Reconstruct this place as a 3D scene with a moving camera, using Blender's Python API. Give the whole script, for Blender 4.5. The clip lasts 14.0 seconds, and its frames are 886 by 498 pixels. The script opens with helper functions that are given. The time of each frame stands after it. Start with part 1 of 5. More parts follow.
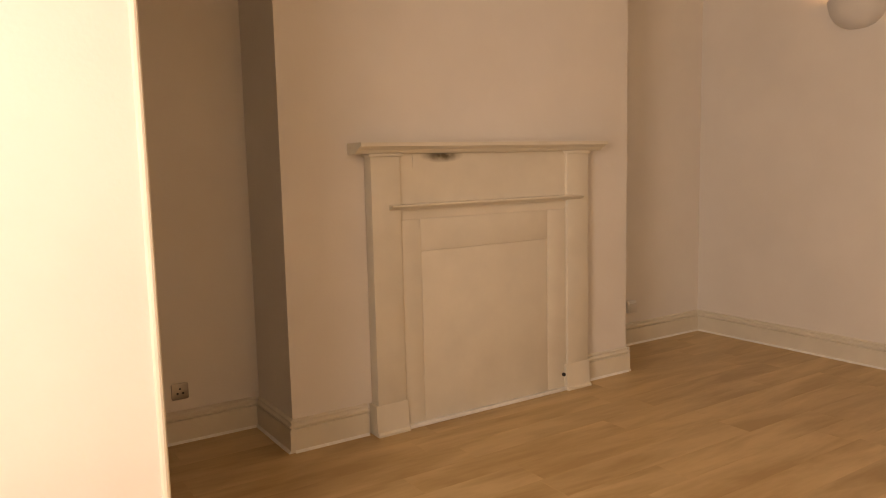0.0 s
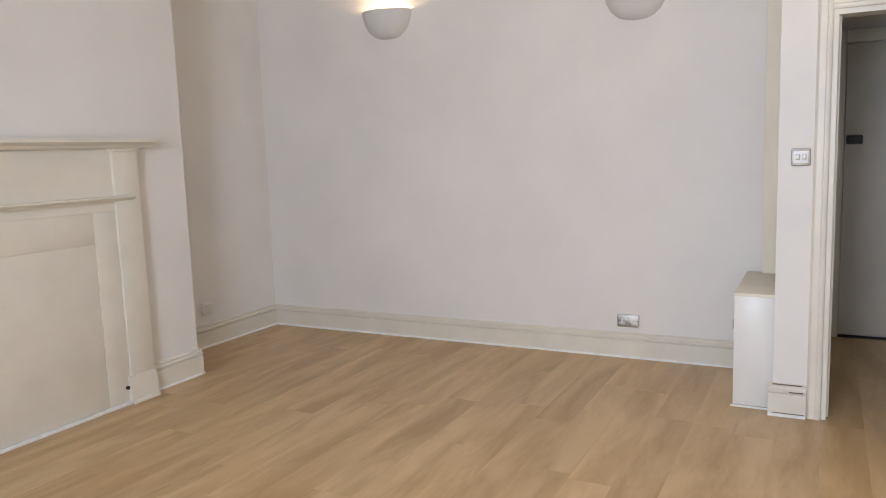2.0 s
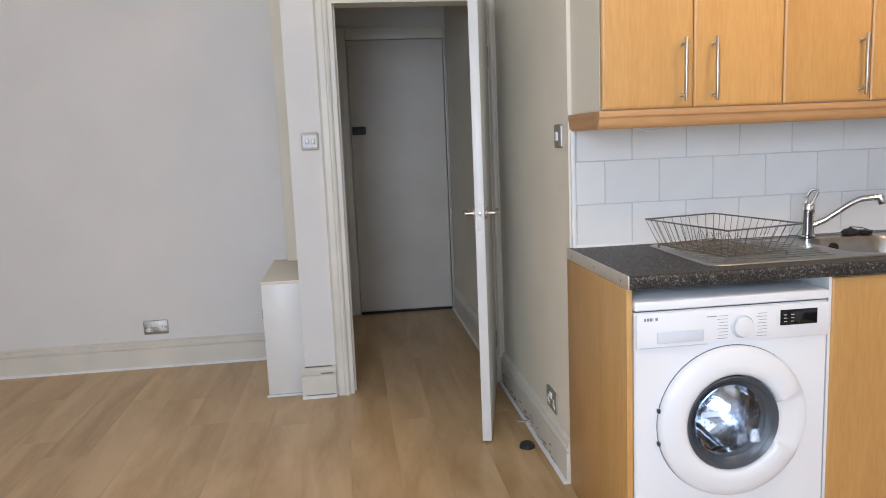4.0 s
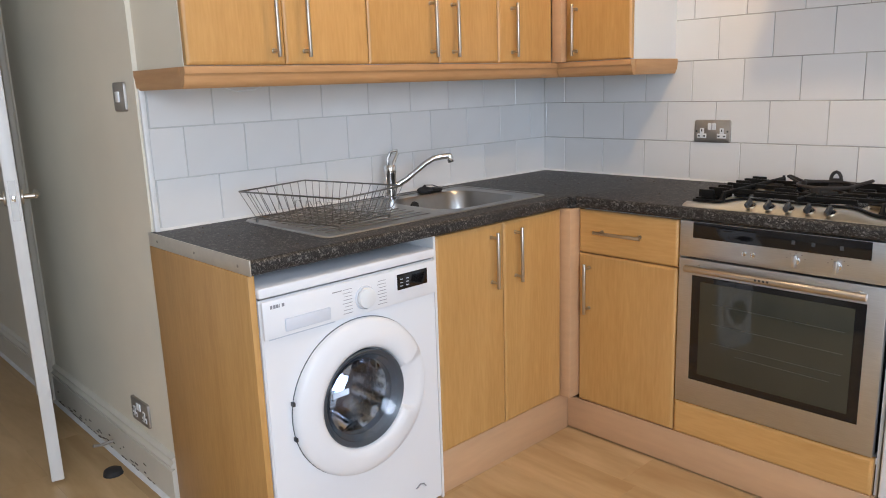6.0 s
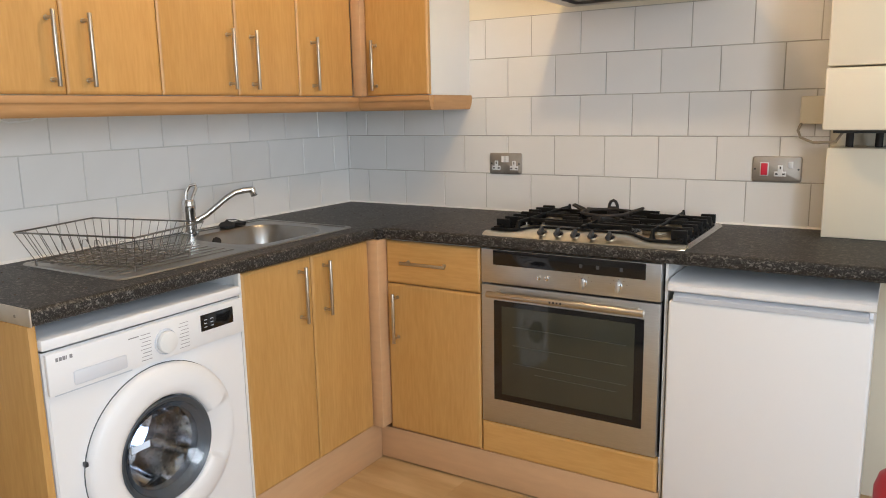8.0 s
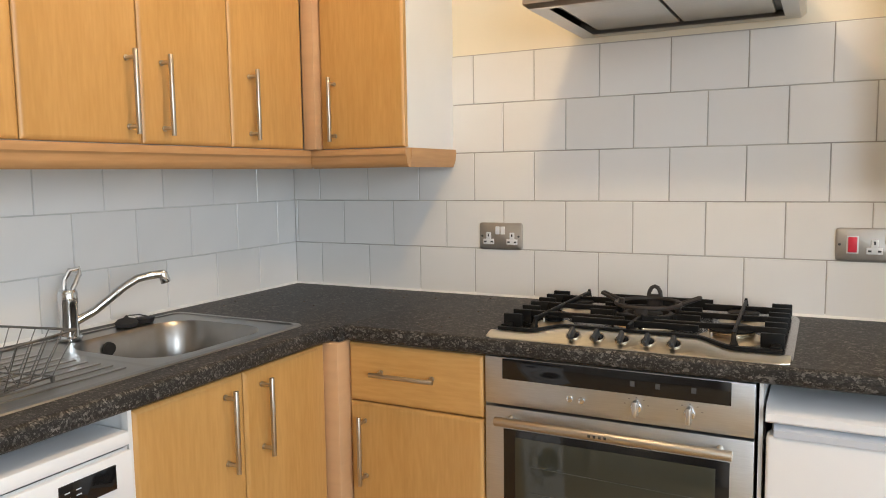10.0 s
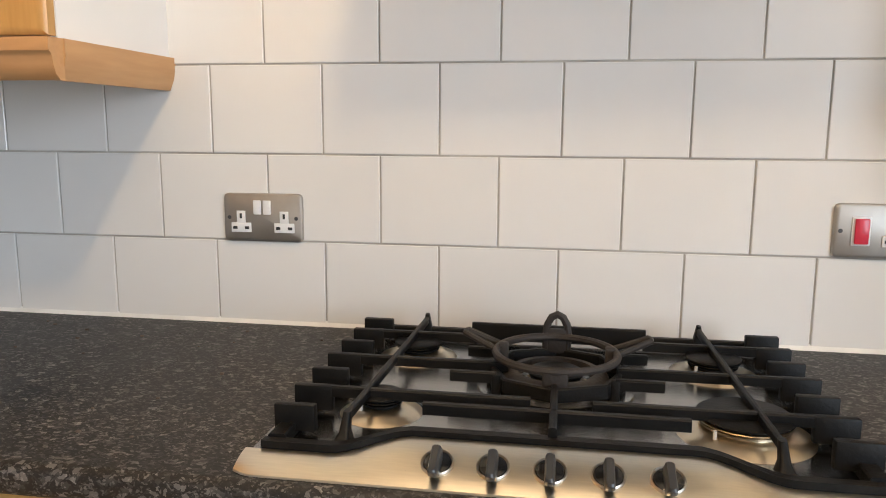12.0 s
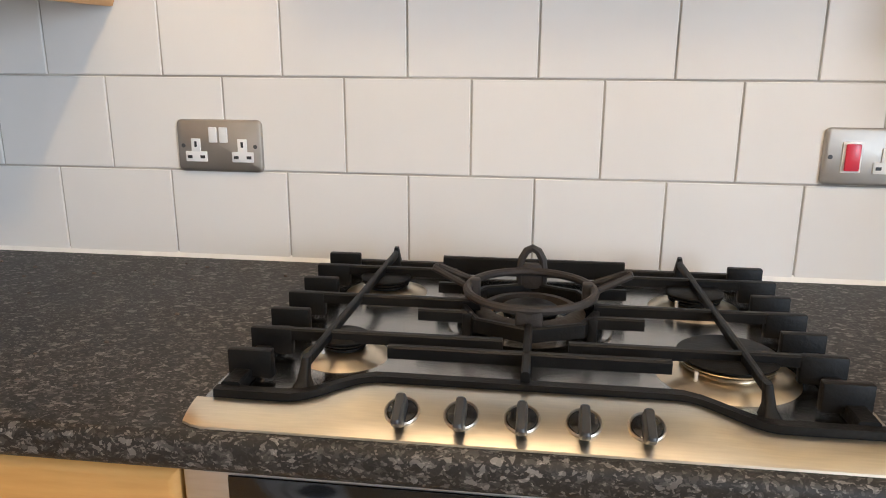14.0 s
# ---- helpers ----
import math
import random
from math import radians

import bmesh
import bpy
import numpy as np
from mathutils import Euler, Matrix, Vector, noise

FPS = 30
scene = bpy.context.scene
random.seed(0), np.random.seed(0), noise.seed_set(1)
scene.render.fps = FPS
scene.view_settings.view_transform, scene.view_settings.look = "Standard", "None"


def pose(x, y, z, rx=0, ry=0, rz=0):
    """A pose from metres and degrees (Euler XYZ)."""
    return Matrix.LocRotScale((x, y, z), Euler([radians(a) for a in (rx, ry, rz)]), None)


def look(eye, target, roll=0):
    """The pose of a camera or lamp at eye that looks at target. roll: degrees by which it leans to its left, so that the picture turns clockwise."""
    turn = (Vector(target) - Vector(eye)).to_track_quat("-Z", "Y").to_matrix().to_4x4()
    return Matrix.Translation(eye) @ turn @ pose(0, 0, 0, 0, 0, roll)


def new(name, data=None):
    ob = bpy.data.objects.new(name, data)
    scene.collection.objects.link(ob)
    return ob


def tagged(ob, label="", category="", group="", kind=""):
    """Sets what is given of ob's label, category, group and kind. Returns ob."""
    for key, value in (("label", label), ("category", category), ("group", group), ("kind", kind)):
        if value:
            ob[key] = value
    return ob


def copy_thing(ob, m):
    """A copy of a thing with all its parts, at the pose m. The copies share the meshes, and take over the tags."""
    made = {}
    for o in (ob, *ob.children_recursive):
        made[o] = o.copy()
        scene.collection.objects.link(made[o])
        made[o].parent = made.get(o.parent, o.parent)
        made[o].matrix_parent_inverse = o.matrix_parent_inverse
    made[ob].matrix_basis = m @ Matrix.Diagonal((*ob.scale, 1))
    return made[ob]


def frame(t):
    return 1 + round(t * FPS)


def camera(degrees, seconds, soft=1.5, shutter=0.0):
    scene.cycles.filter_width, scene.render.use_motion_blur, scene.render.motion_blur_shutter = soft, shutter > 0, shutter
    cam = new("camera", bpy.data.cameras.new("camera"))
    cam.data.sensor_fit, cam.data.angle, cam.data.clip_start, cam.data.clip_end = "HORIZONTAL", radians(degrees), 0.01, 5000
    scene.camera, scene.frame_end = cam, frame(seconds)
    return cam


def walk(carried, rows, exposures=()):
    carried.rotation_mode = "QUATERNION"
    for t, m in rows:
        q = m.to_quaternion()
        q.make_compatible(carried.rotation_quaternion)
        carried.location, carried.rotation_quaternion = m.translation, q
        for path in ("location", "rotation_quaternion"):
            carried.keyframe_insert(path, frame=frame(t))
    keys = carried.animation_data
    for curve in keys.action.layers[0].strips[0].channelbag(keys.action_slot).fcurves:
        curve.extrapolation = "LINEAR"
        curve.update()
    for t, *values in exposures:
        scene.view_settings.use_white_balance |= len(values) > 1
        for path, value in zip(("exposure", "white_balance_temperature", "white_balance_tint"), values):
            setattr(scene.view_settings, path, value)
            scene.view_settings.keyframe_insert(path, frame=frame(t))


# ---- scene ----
cam = camera(61.4, 14.0, soft=1.0)
PATH = [
    (0, (-3.057, 2.92, 1.451), (-1.97, 4.582, 1.216), -1.3),
    (0.5, (-3.022, 2.866, 1.454), (-1.75, 4.383, 1.174), -1.7),
    (1, (-2.973, 2.803, 1.444), (-1.529, 4.157, 1.159), -1.7),
    (1.5, (-2.909, 2.75, 1.44), (-1.299, 3.903, 1.162), -1.7),
    (2, (-2.855, 2.707, 1.417), (-1.093, 3.619, 1.158), -1.9),
    (2.5, (-2.827, 2.696, 1.416), (-0.946, 3.324, 1.159), -2.1),
    (3, (-2.785, 2.638, 1.356), (-0.831, 2.983, 1.105), -2.2),
    (5.5, (-2.247, 2.667, 1.299), (-0.622, 1.574, 0.896), -2.1),
    (6, (-2.207, 2.742, 1.31), (-0.783, 1.406, 0.881), -2.0),
    (6.5, (-2.217, 2.762, 1.306), (-0.974, 1.259, 0.864), -1.8),
    (7, (-2.239, 2.771, 1.301), (-1.126, 1.17, 0.858), -1.6),
    (7.5, (-2.252, 2.766, 1.308), (-1.204, 1.116, 0.889), -1.4),
    (8, (-2.207, 2.75, 1.326), (-1.174, 1.077, 0.957), -1.1),
    (10.5, (-1.641, 1.953, 1.299), (-0.816, 0.142, 1.105), -0.6),
    (11, (-1.572, 1.692, 1.307), (-0.883, -0.172, 1.078), 0.1),
    (11.5, (-1.488, 1.489, 1.274), (-0.971, -0.426, 1.015), 0.3),
    (12, (-1.35, 1.257, 1.261), (-1.032, -0.692, 0.94), 0.3),
    (12.5, (-1.295, 1.122, 1.226), (-1.129, -0.833, 0.839), 0.4),
    (13, (-1.302, 1.082, 1.238), (-1.201, -0.862, 0.779), 0.3),
    (13.5, (-1.323, 1.098, 1.233), (-1.197, -0.841, 0.761), 0.4),
    (14, (-1.354, 1.188, 1.257), (-1.098, -0.727, 0.741), 0.2),
]
EXPOSURES = [(0.0, -0.36, 12300, 33), (0.5, -0.12, 15000, 25), (1.0, 0.03, 10300, 20), (1.5, 0.0, 7300, 17), (2.0, 0.22, 6150, 15), (2.5, 0.25, 6100, 14), (3.0, 0.04, 6000, 14), (5.5, -0.08, 5900, 13), (6.5, -0.2, 5950, 13), (8.0, -0.2, 6500, 11), (10.5, 0.0, 6500, 10), (11.5, 0.13, 6400, 11), (13.0, 0.2, 6200, 12), (14.0, 0.25, 6150, 12)]
walk(cam, [(t, look(eye, target, roll)) for t, eye, target, roll in PATH], EXPOSURES)

# ---- world and light ----
world = bpy.data.worlds.new("sky")
scene.world = world
world.use_nodes = True
wn = world.node_tree.nodes
sky = wn.new("ShaderNodeTexSky")
sky.sky_type = 'NISHITA'
sky.sun_disc = False
sky.sun_elevation = radians(40)
sky.sun_rotation = radians(150)
wn["Background"].inputs[1].default_value = 0.12
world.node_tree.links.new(sky.outputs[0], wn["Background"].inputs[0])


def lamp(name, kind, m, power, colour, size=0.1, size_y=None):
    data = bpy.data.lights.new(name, kind)
    data.energy, data.color = power, colour
    if kind == 'AREA':
        data.shape, data.size, data.size_y = 'RECTANGLE', size, size_y or size
    elif kind == 'SUN':
        data.angle = size
    else:
        data.shadow_soft_size = size
    ob = new(name, data)
    ob.matrix_world = m
    return ob


DAY = (0.78, 0.89, 1.0)
WARM = (1.0, 0.70, 0.39)
lamp("sun", 'SUN', look((-6, 10, 9), (0, 2, 0)), 1.0, (1.0, 0.95, 0.88), radians(10))
for wy, watts in ((1.65, 18), (3.6, 112)):
    lamp("window_light", 'AREA', look((-4.12, wy, 1.65), (0, wy - 0.2, 1.2)), watts, DAY, 1.15, 1.7)
CEILING_LAMP = (-1.26, 1.12, 2.30)
lamp("ceiling_bulb", 'POINT', pose(*CEILING_LAMP), 30, WARM, 0.06)


# ---- materials ----
def mat(name, colour, rough=0.5, metal=0.0, vary=0.06, scale=6.0, bump=0.0, bump_scale=120.0, stretch=(1, 1, 1), spec=0.5, rand=0.0, rvar=0.15):
    m = bpy.data.materials.new(name)
    m.use_nodes = True
    nt = m.node_tree
    n, link = nt.nodes, nt.links.new
    b = n["Principled BSDF"]
    b.inputs["Roughness"].default_value = rough
    b.inputs["Metallic"].default_value = metal
    b.inputs["Specular IOR Level"].default_value = spec
    tc = n.new("ShaderNodeTexCoord")
    mp = n.new("ShaderNodeMapping")
    mp.inputs["Scale"].default_value = stretch
    link(tc.outputs["Object"], mp.inputs[0])
    big = n.new("ShaderNodeTexNoise")
    big.inputs["Scale"].default_value = scale
    big.inputs["Detail"].default_value = 6
    link(mp.outputs[0], big.inputs[0])
    ramp = n.new("ShaderNodeMapRange")
    ramp.inputs[1].default_value, ramp.inputs[2].default_value = 0.3, 0.7
    ramp.inputs[3].default_value, ramp.inputs[4].default_value = 1 - vary, 1 + vary
    link(big.outputs[0], ramp.inputs[0])
    hsv = n.new("ShaderNodeHueSaturation")
    hsv.inputs["Color"].default_value = (*colour, 1)
    last = ramp.outputs[0]
    if rand:
        info = n.new("ShaderNodeObjectInfo")
        r2 = n.new("ShaderNodeMapRange")
        r2.inputs[3].default_value, r2.inputs[4].default_value = 1 - rand, 1 + rand
        link(info.outputs["Random"], r2.inputs[0])
        mul = n.new("ShaderNodeMath")
        mul.operation = 'MULTIPLY'
        link(last, mul.inputs[0])
        link(r2.outputs[0], mul.inputs[1])
        last = mul.outputs[0]
    link(last, hsv.inputs["Value"])
    link(hsv.outputs[0], b.inputs["Base Color"])
    rr = n.new("ShaderNodeMapRange")
    rr.inputs[3].default_value, rr.inputs[4].default_value = max(rough * (1 - rvar), 0.02), min(rough * (1 + rvar), 1)
    link(big.outputs[0], rr.inputs[0])
    link(rr.outputs[0], b.inputs["Roughness"])
    if bump:
        fine = n.new("ShaderNodeTexNoise")
        fine.inputs["Scale"].default_value = bump_scale
        fine.inputs["Detail"].default_value = 3
        link(mp.outputs[0], fine.inputs[0])
        bp = n.new("ShaderNodeBump")
        bp.inputs["Strength"].default_value = bump
        bp.inputs["Distance"].default_value = 0.002
        link(fine.outputs[0], bp.inputs["Height"])
        link(bp.outputs[0], b.inputs["Normal"])
    return m


def wood(name, light, dark, along, rough=0.4, rings=14.0, rand=0.05, flecks=0.5, fine_scale=90.0, squash=0.12):
    """Wood with the grain along one axis (0, 1 or 2)."""
    m = bpy.data.materials.new(name)
    m.use_nodes = True
    nt = m.node_tree
    n, link = nt.nodes, nt.links.new
    b = n["Principled BSDF"]
    tc = n.new("ShaderNodeTexCoord")
    info = n.new("ShaderNodeObjectInfo")
    off = n.new("ShaderNodeVectorMath")
    off.operation = 'SCALE'
    off.inputs[0].default_value = (13.0, 7.0, 19.0)
    link(info.outputs["Random"], off.inputs["Scale"])
    add = n.new("ShaderNodeVectorMath")
    link(tc.outputs["Object"], add.inputs[0])
    link(off.outputs[0], add.inputs[1])
    mp = n.new("ShaderNodeMapping")
    s = [1.0, 1.0, 1.0]
    s[along] = squash
    mp.inputs["Scale"].default_value = s
    link(add.outputs[0], mp.inputs[0])
    n1 = n.new("ShaderNodeTexNoise")
    n1.inputs["Scale"].default_value, n1.inputs["Detail"].default_value, n1.inputs["Distortion"].default_value = rings, 5, 0.6
    link(mp.outputs[0], n1.inputs[0])
    n2 = n.new("ShaderNodeTexNoise")
    n2.inputs["Scale"].default_value, n2.inputs["Detail"].default_value = fine_scale, 3
    link(mp.outputs[0], n2.inputs[0])
    mix = n.new("ShaderNodeMix")
    mix.inputs[0].default_value = flecks
    link(n1.outputs[0], mix.inputs[2])
    link(n2.outputs[0], mix.inputs[3])
    cr = n.new("ShaderNodeValToRGB")
    cr.color_ramp.elements[0].position, cr.color_ramp.elements[1].position = 0.36, 0.64
    cr.color_ramp.elements[0].color, cr.color_ramp.elements[1].color = (*dark, 1), (*light, 1)
    link(mix.outputs[0], cr.inputs[0])
    hsv = n.new("ShaderNodeHueSaturation")
    r2 = n.new("ShaderNodeMapRange")
    r2.inputs[3].default_value, r2.inputs[4].default_value = 1 - rand, 1 + rand
    link(info.outputs["Random"], r2.inputs[0])
    link(r2.outputs[0], hsv.inputs["Value"])
    link(cr.outputs[0], hsv.inputs["Color"])
    link(hsv.outputs[0], b.inputs["Base Color"])
    b.inputs["Roughness"].default_value = rough
    bp = n.new("ShaderNodeBump")
    bp.inputs["Strength"].default_value, bp.inputs["Distance"].default_value = 0.08, 0.001
    link(n2.outputs[0], bp.inputs["Height"])
    link(bp.outputs[0], b.inputs["Normal"])
    return m


def speckled(name):
    """Dark granite-look laminate: angular chips of several greys in a near-black ground."""
    m = bpy.data.materials.new(name)
    m.use_nodes = True
    n, link = m.node_tree.nodes, m.node_tree.links.new
    b = n["Principled BSDF"]
    tc = n.new("ShaderNodeTexCoord")
    wob = n.new("ShaderNodeTexNoise")
    wob.inputs["Scale"].default_value, wob.inputs["Detail"].default_value = 70, 4
    link(tc.outputs["Object"], wob.inputs[0])
    sc = n.new("ShaderNodeVectorMath")
    sc.operation = 'SCALE'
    sc.inputs["Scale"].default_value = 0.016
    link(wob.outputs["Color"], sc.inputs[0])
    add = n.new("ShaderNodeVectorMath")
    link(tc.outputs["Object"], add.inputs[0])
    link(sc.outputs[0], add.inputs[1])
    mp = n.new("ShaderNodeMapping")
    mp.inputs["Scale"].default_value = (0.8, 1.25, 1.15)
    link(add.outputs[0], mp.inputs[0])
    cols = []
    for scale, stops in ((170, ((0.0, 0.010), (0.60, 0.016), (0.78, 0.038), (0.90, 0.10), (0.97, 0.25))), (400, ((0.0, 0.011), (0.62, 0.020), (0.82, 0.055), (0.95, 0.20)))):
        v = n.new("ShaderNodeTexVoronoi")
        v.inputs["Scale"].default_value = scale
        link(mp.outputs[0], v.inputs["Vector"])
        sep = n.new("ShaderNodeSeparateColor")
        link(v.outputs["Color"], sep.inputs[0])
        cr = n.new("ShaderNodeValToRGB")
        e = cr.color_ramp.elements
        for k, (pos, val) in enumerate(stops):
            el = e[k] if k < 2 else e.new(pos)
            el.position, el.color = pos, (val, val * 0.94, val * 0.88, 1)
        link(sep.outputs[0], cr.inputs[0])
        cols.append(cr.outputs[0])
    mix = n.new("ShaderNodeMix")
    mix.data_type = 'RGBA'
    mix.inputs[0].default_value = 0.5
    link(cols[0], mix.inputs[6])
    link(cols[1], mix.inputs[7])
    big = n.new("ShaderNodeTexNoise")
    big.inputs["Scale"].default_value = 9
    big.inputs["Detail"].default_value = 5
    link(tc.outputs["Object"], big.inputs[0])
    mr = n.new("ShaderNodeMapRange")
    mr.inputs[1].default_value, mr.inputs[2].default_value = 0.3, 0.7
    mr.inputs[3].default_value, mr.inputs[4].default_value = 0.75, 1.2
    link(big.outputs[0], mr.inputs[0])
    hsv = n.new("ShaderNodeHueSaturation")
    link(mix.outputs[2], hsv.inputs["Color"])
    link(mr.outputs[0], hsv.inputs["Value"])
    link(hsv.outputs[0], b.inputs["Base Color"])
    rr = n.new("ShaderNodeMapRange")
    rr.inputs[3].default_value, rr.inputs[4].default_value = 0.42, 0.56
    link(big.outputs[0], rr.inputs[0])
    link(rr.outputs[0], b.inputs["Roughness"])
    b.inputs["Specular IOR Level"].default_value = 0.32
    return m


def clear_glass(name, tint=(1, 1, 1), rough=0.0):
    m = bpy.data.materials.new(name)
    m.use_nodes = True
    b = m.node_tree.nodes["Principled BSDF"]
    b.inputs["Base Color"].default_value = (*tint, 1)
    b.inputs["Roughness"].default_value = rough
    b.inputs["Transmission Weight"].default_value = 1.0
    b.inputs["IOR"].default_value = 1.45
    return m


def glow(name, colour, strength):
    m = bpy.data.materials.new(name)
    m.use_nodes = True
    b = m.node_tree.nodes["Principled BSDF"]
    b.inputs["Base Color"].default_value = (*colour, 1)
    b.inputs["Emission Color"].default_value = (*colour, 1)
    b.inputs["Emission Strength"].default_value = strength
    return m


PAINT = mat("wall_paint", (0.74, 0.71, 0.67), 0.72, vary=0.035, scale=2.2, bump=0.25, bump_scale=70)
CREAM_PAINT = mat("cream_wall_paint", (0.76, 0.70, 0.57), 0.7, vary=0.05, scale=2.5, bump=0.25, bump_scale=70)
TRIM = mat("cream_gloss_paint", (0.70, 0.655, 0.56), 0.38, vary=0.05, scale=5, bump=0.12, bump_scale=60)
SEALANT = mat("white_sealant", (0.78, 0.77, 0.74), 0.45, vary=0.08, scale=20)
DOOR_PAINT = mat("white_door_paint", (0.73, 0.71, 0.67), 0.35, vary=0.04, scale=4, bump=0.1, bump_scale=50)
HALL_DOOR_PAINT = mat("hall_door_paint", (0.62, 0.58, 0.52), 0.5, vary=0.05, scale=3, bump=0.1)
CEILING = mat("ceiling_paint", (0.8, 0.78, 0.75), 0.8, vary=0.03, bump=0.2)
GROUT = mat("grout", (0.42, 0.40, 0.36), 0.8, vary=0.3, scale=7, bump=0.3)
CLEAN_GROUT = mat("clean_grout", (0.58, 0.57, 0.54), 0.8, vary=0.12, scale=7)
TILE = mat("white_glazed_tile", (0.74, 0.73, 0.71), 0.16, vary=0.02, scale=5, bump=0.03, bump_scale=14, rand=0.025)
PLANK = wood("oak_laminate", (0.60, 0.415, 0.215), (0.41, 0.258, 0.112), 0, rough=0.34, rings=6, rand=0.045, flecks=0.16, fine_scale=45, squash=0.2)
UNDERLAY = mat("plank_joint", (0.34, 0.21, 0.10), 0.7)
BEECH = wood("beech_laminate", (0.575, 0.33, 0.112), (0.485, 0.263, 0.078), 2, rough=0.36, rings=11, rand=0.03, flecks=0.45, fine_scale=120)
BEECH_X = wood("beech_laminate_x", (0.575, 0.33, 0.112), (0.485, 0.263, 0.078), 0, rough=0.36, rings=11, rand=0.03, flecks=0.45, fine_scale=120)
BEECH_Y = wood("beech_laminate_y", (0.575, 0.33, 0.112), (0.485, 0.263, 0.078), 1, rough=0.36, rings=11, rand=0.03, flecks=0.45, fine_scale=120)
PELMET_X = wood("pelmet_beech_x", (0.54, 0.305, 0.135), (0.455, 0.245, 0.10), 0, rough=0.42, rand=0.02)
PELMET_Y = wood("pelmet_beech_y", (0.54, 0.305, 0.135), (0.455, 0.245, 0.10), 1, rough=0.42, rand=0.02)
PLINTH = mat("plinth_laminate", (0.57, 0.355, 0.195), 0.45, vary=0.04, scale=8, stretch=(1, 1, 6))
WORKTOP = speckled("speckled_worktop")
STEEL = mat("brushed_steel", (0.62, 0.60, 0.57), 0.30, 1.0, vary=0.06, scale=30, stretch=(1, 12, 12), bump=0.04, bump_scale=60)
SINK_STEEL = mat("sink_steel", (0.33, 0.315, 0.295), 0.30, 1.0, vary=0.08, scale=14, bump=0.03, bump_scale=90)
DRUM = mat("drum_steel", (0.80, 0.83, 0.88), 0.09, 1.0, vary=0.05)
CHROME = mat("chrome", (0.72, 0.72, 0.72), 0.10, 1.0, vary=0.03)
NICKEL = mat("satin_nickel", (0.50, 0.45, 0.38), 0.33, 1.0, vary=0.05, scale=30)
PLATE = mat("steel_switch_plate", (0.42, 0.395, 0.36), 0.5, 1.0, vary=0.08, scale=25)
WHITE = mat("white_enamel", (0.80, 0.81, 0.83), 0.34, vary=0.004, scale=4, rvar=0.0)
WHITE_CARCASS = mat("white_melamine", (0.76, 0.76, 0.75), 0.4, vary=0.02, scale=4)
WHITE_PLASTIC = mat("white_plastic", (0.77, 0.78, 0.78), 0.35, vary=0.02)
GREY_PLASTIC = mat("grey_plastic", (0.52, 0.56, 0.62), 0.4, vary=0.03)
DARK_PLASTIC = mat("dark_plastic", (0.03, 0.032, 0.035), 0.35, vary=0.1)
BLACK = mat("black_glass", (0.008, 0.008, 0.009), 0.08, vary=0.05)
IRON = mat("black_enamelled_iron", (0.006, 0.0058, 0.0056), 0.5, spec=0.2, vary=0.25, scale=30, bump=0.25, bump_scale=220)
WORN_IRON = mat("worn_cast_iron", (0.030, 0.025, 0.022), 0.58, spec=0.3, vary=0.3, scale=40, bump=0.35, bump_scale=200)
BURNER = mat("burner_alloy", (0.62, 0.54, 0.42), 0.32, 1.0, vary=0.1, scale=40)
BRASSY = mat("warm_brushed_steel", (0.66, 0.61, 0.51), 0.30, 1.0, vary=0.05, scale=30, stretch=(1, 14, 14))
HOB_STEEL = mat("hob_tray_steel", (0.40, 0.39, 0.375), 0.22, 1.0, vary=0.05, scale=20, stretch=(1, 10, 10))
OVEN_STEEL = mat("oven_steel", (0.56, 0.575, 0.59), 0.36, 1.0, vary=0.05, scale=30, stretch=(1, 12, 12), bump=0.03, bump_scale=60)
ALUMINIUM = mat("aluminium_strip", (0.80, 0.77, 0.71), 0.5, 1.0, vary=0.05, scale=30)
WIRE = mat("dull_wire", (0.30, 0.29, 0.275), 0.35, 1.0, vary=0.1, scale=40)
PALE_GREY = mat("pale_grey_plastic", (0.66, 0.69, 0.75), 0.4, vary=0.02)
RIM_GREY = mat("porthole_grey", (0.055, 0.065, 0.078), 0.3, vary=0.05)
SHELF_GLINT = mat("oven_shelf_glint", (0.085, 0.085, 0.072), 0.4, vary=0.1)
CABLE = mat("cable_sheath", (0.30, 0.26, 0.20), 0.5, vary=0.06)
RED = mat("red_paint", (0.50, 0.02, 0.025), 0.35, vary=0.06)
RED_SWITCH = mat("red_rocker", (0.62, 0.03, 0.06), 0.3, vary=0.04)
CERAMIC = mat("matt_plaster", (0.66, 0.64, 0.61), 0.75, vary=0.03, bump=0.15)
BOILER = mat("cream_enamel", (0.78, 0.72, 0.58), 0.4, vary=0.02, scale=3)
SOOT = mat("scorch_stain", (0.70, 0.655, 0.56), 0.5, vary=0.05, scale=5)
nt_ = SOOT.node_tree
tc_ = nt_.nodes.new("ShaderNodeTexCoord")
mp_ = nt_.nodes.new("ShaderNodeMapping")
mp_.inputs["Location"].default_value = (2.2, 0, -37.0)
mp_.inputs["Scale"].default_value = (7.0, 0.0, 25.0)
gr_ = nt_.nodes.new("ShaderNodeTexGradient")
gr_.gradient_type = 'SPHERICAL'
nz_ = nt_.nodes.new("ShaderNodeTexNoise")
nz_.inputs["Scale"].default_value = 18
mu_ = nt_.nodes.new("ShaderNodeMath")
mu_.operation = 'MULTIPLY'
mu_.use_clamp = True
m2_ = nt_.nodes.new("ShaderNodeMath")
m2_.operation = 'MULTIPLY'
m2_.inputs[1].default_value = 2.6
mx_ = nt_.nodes.new("ShaderNodeMix")
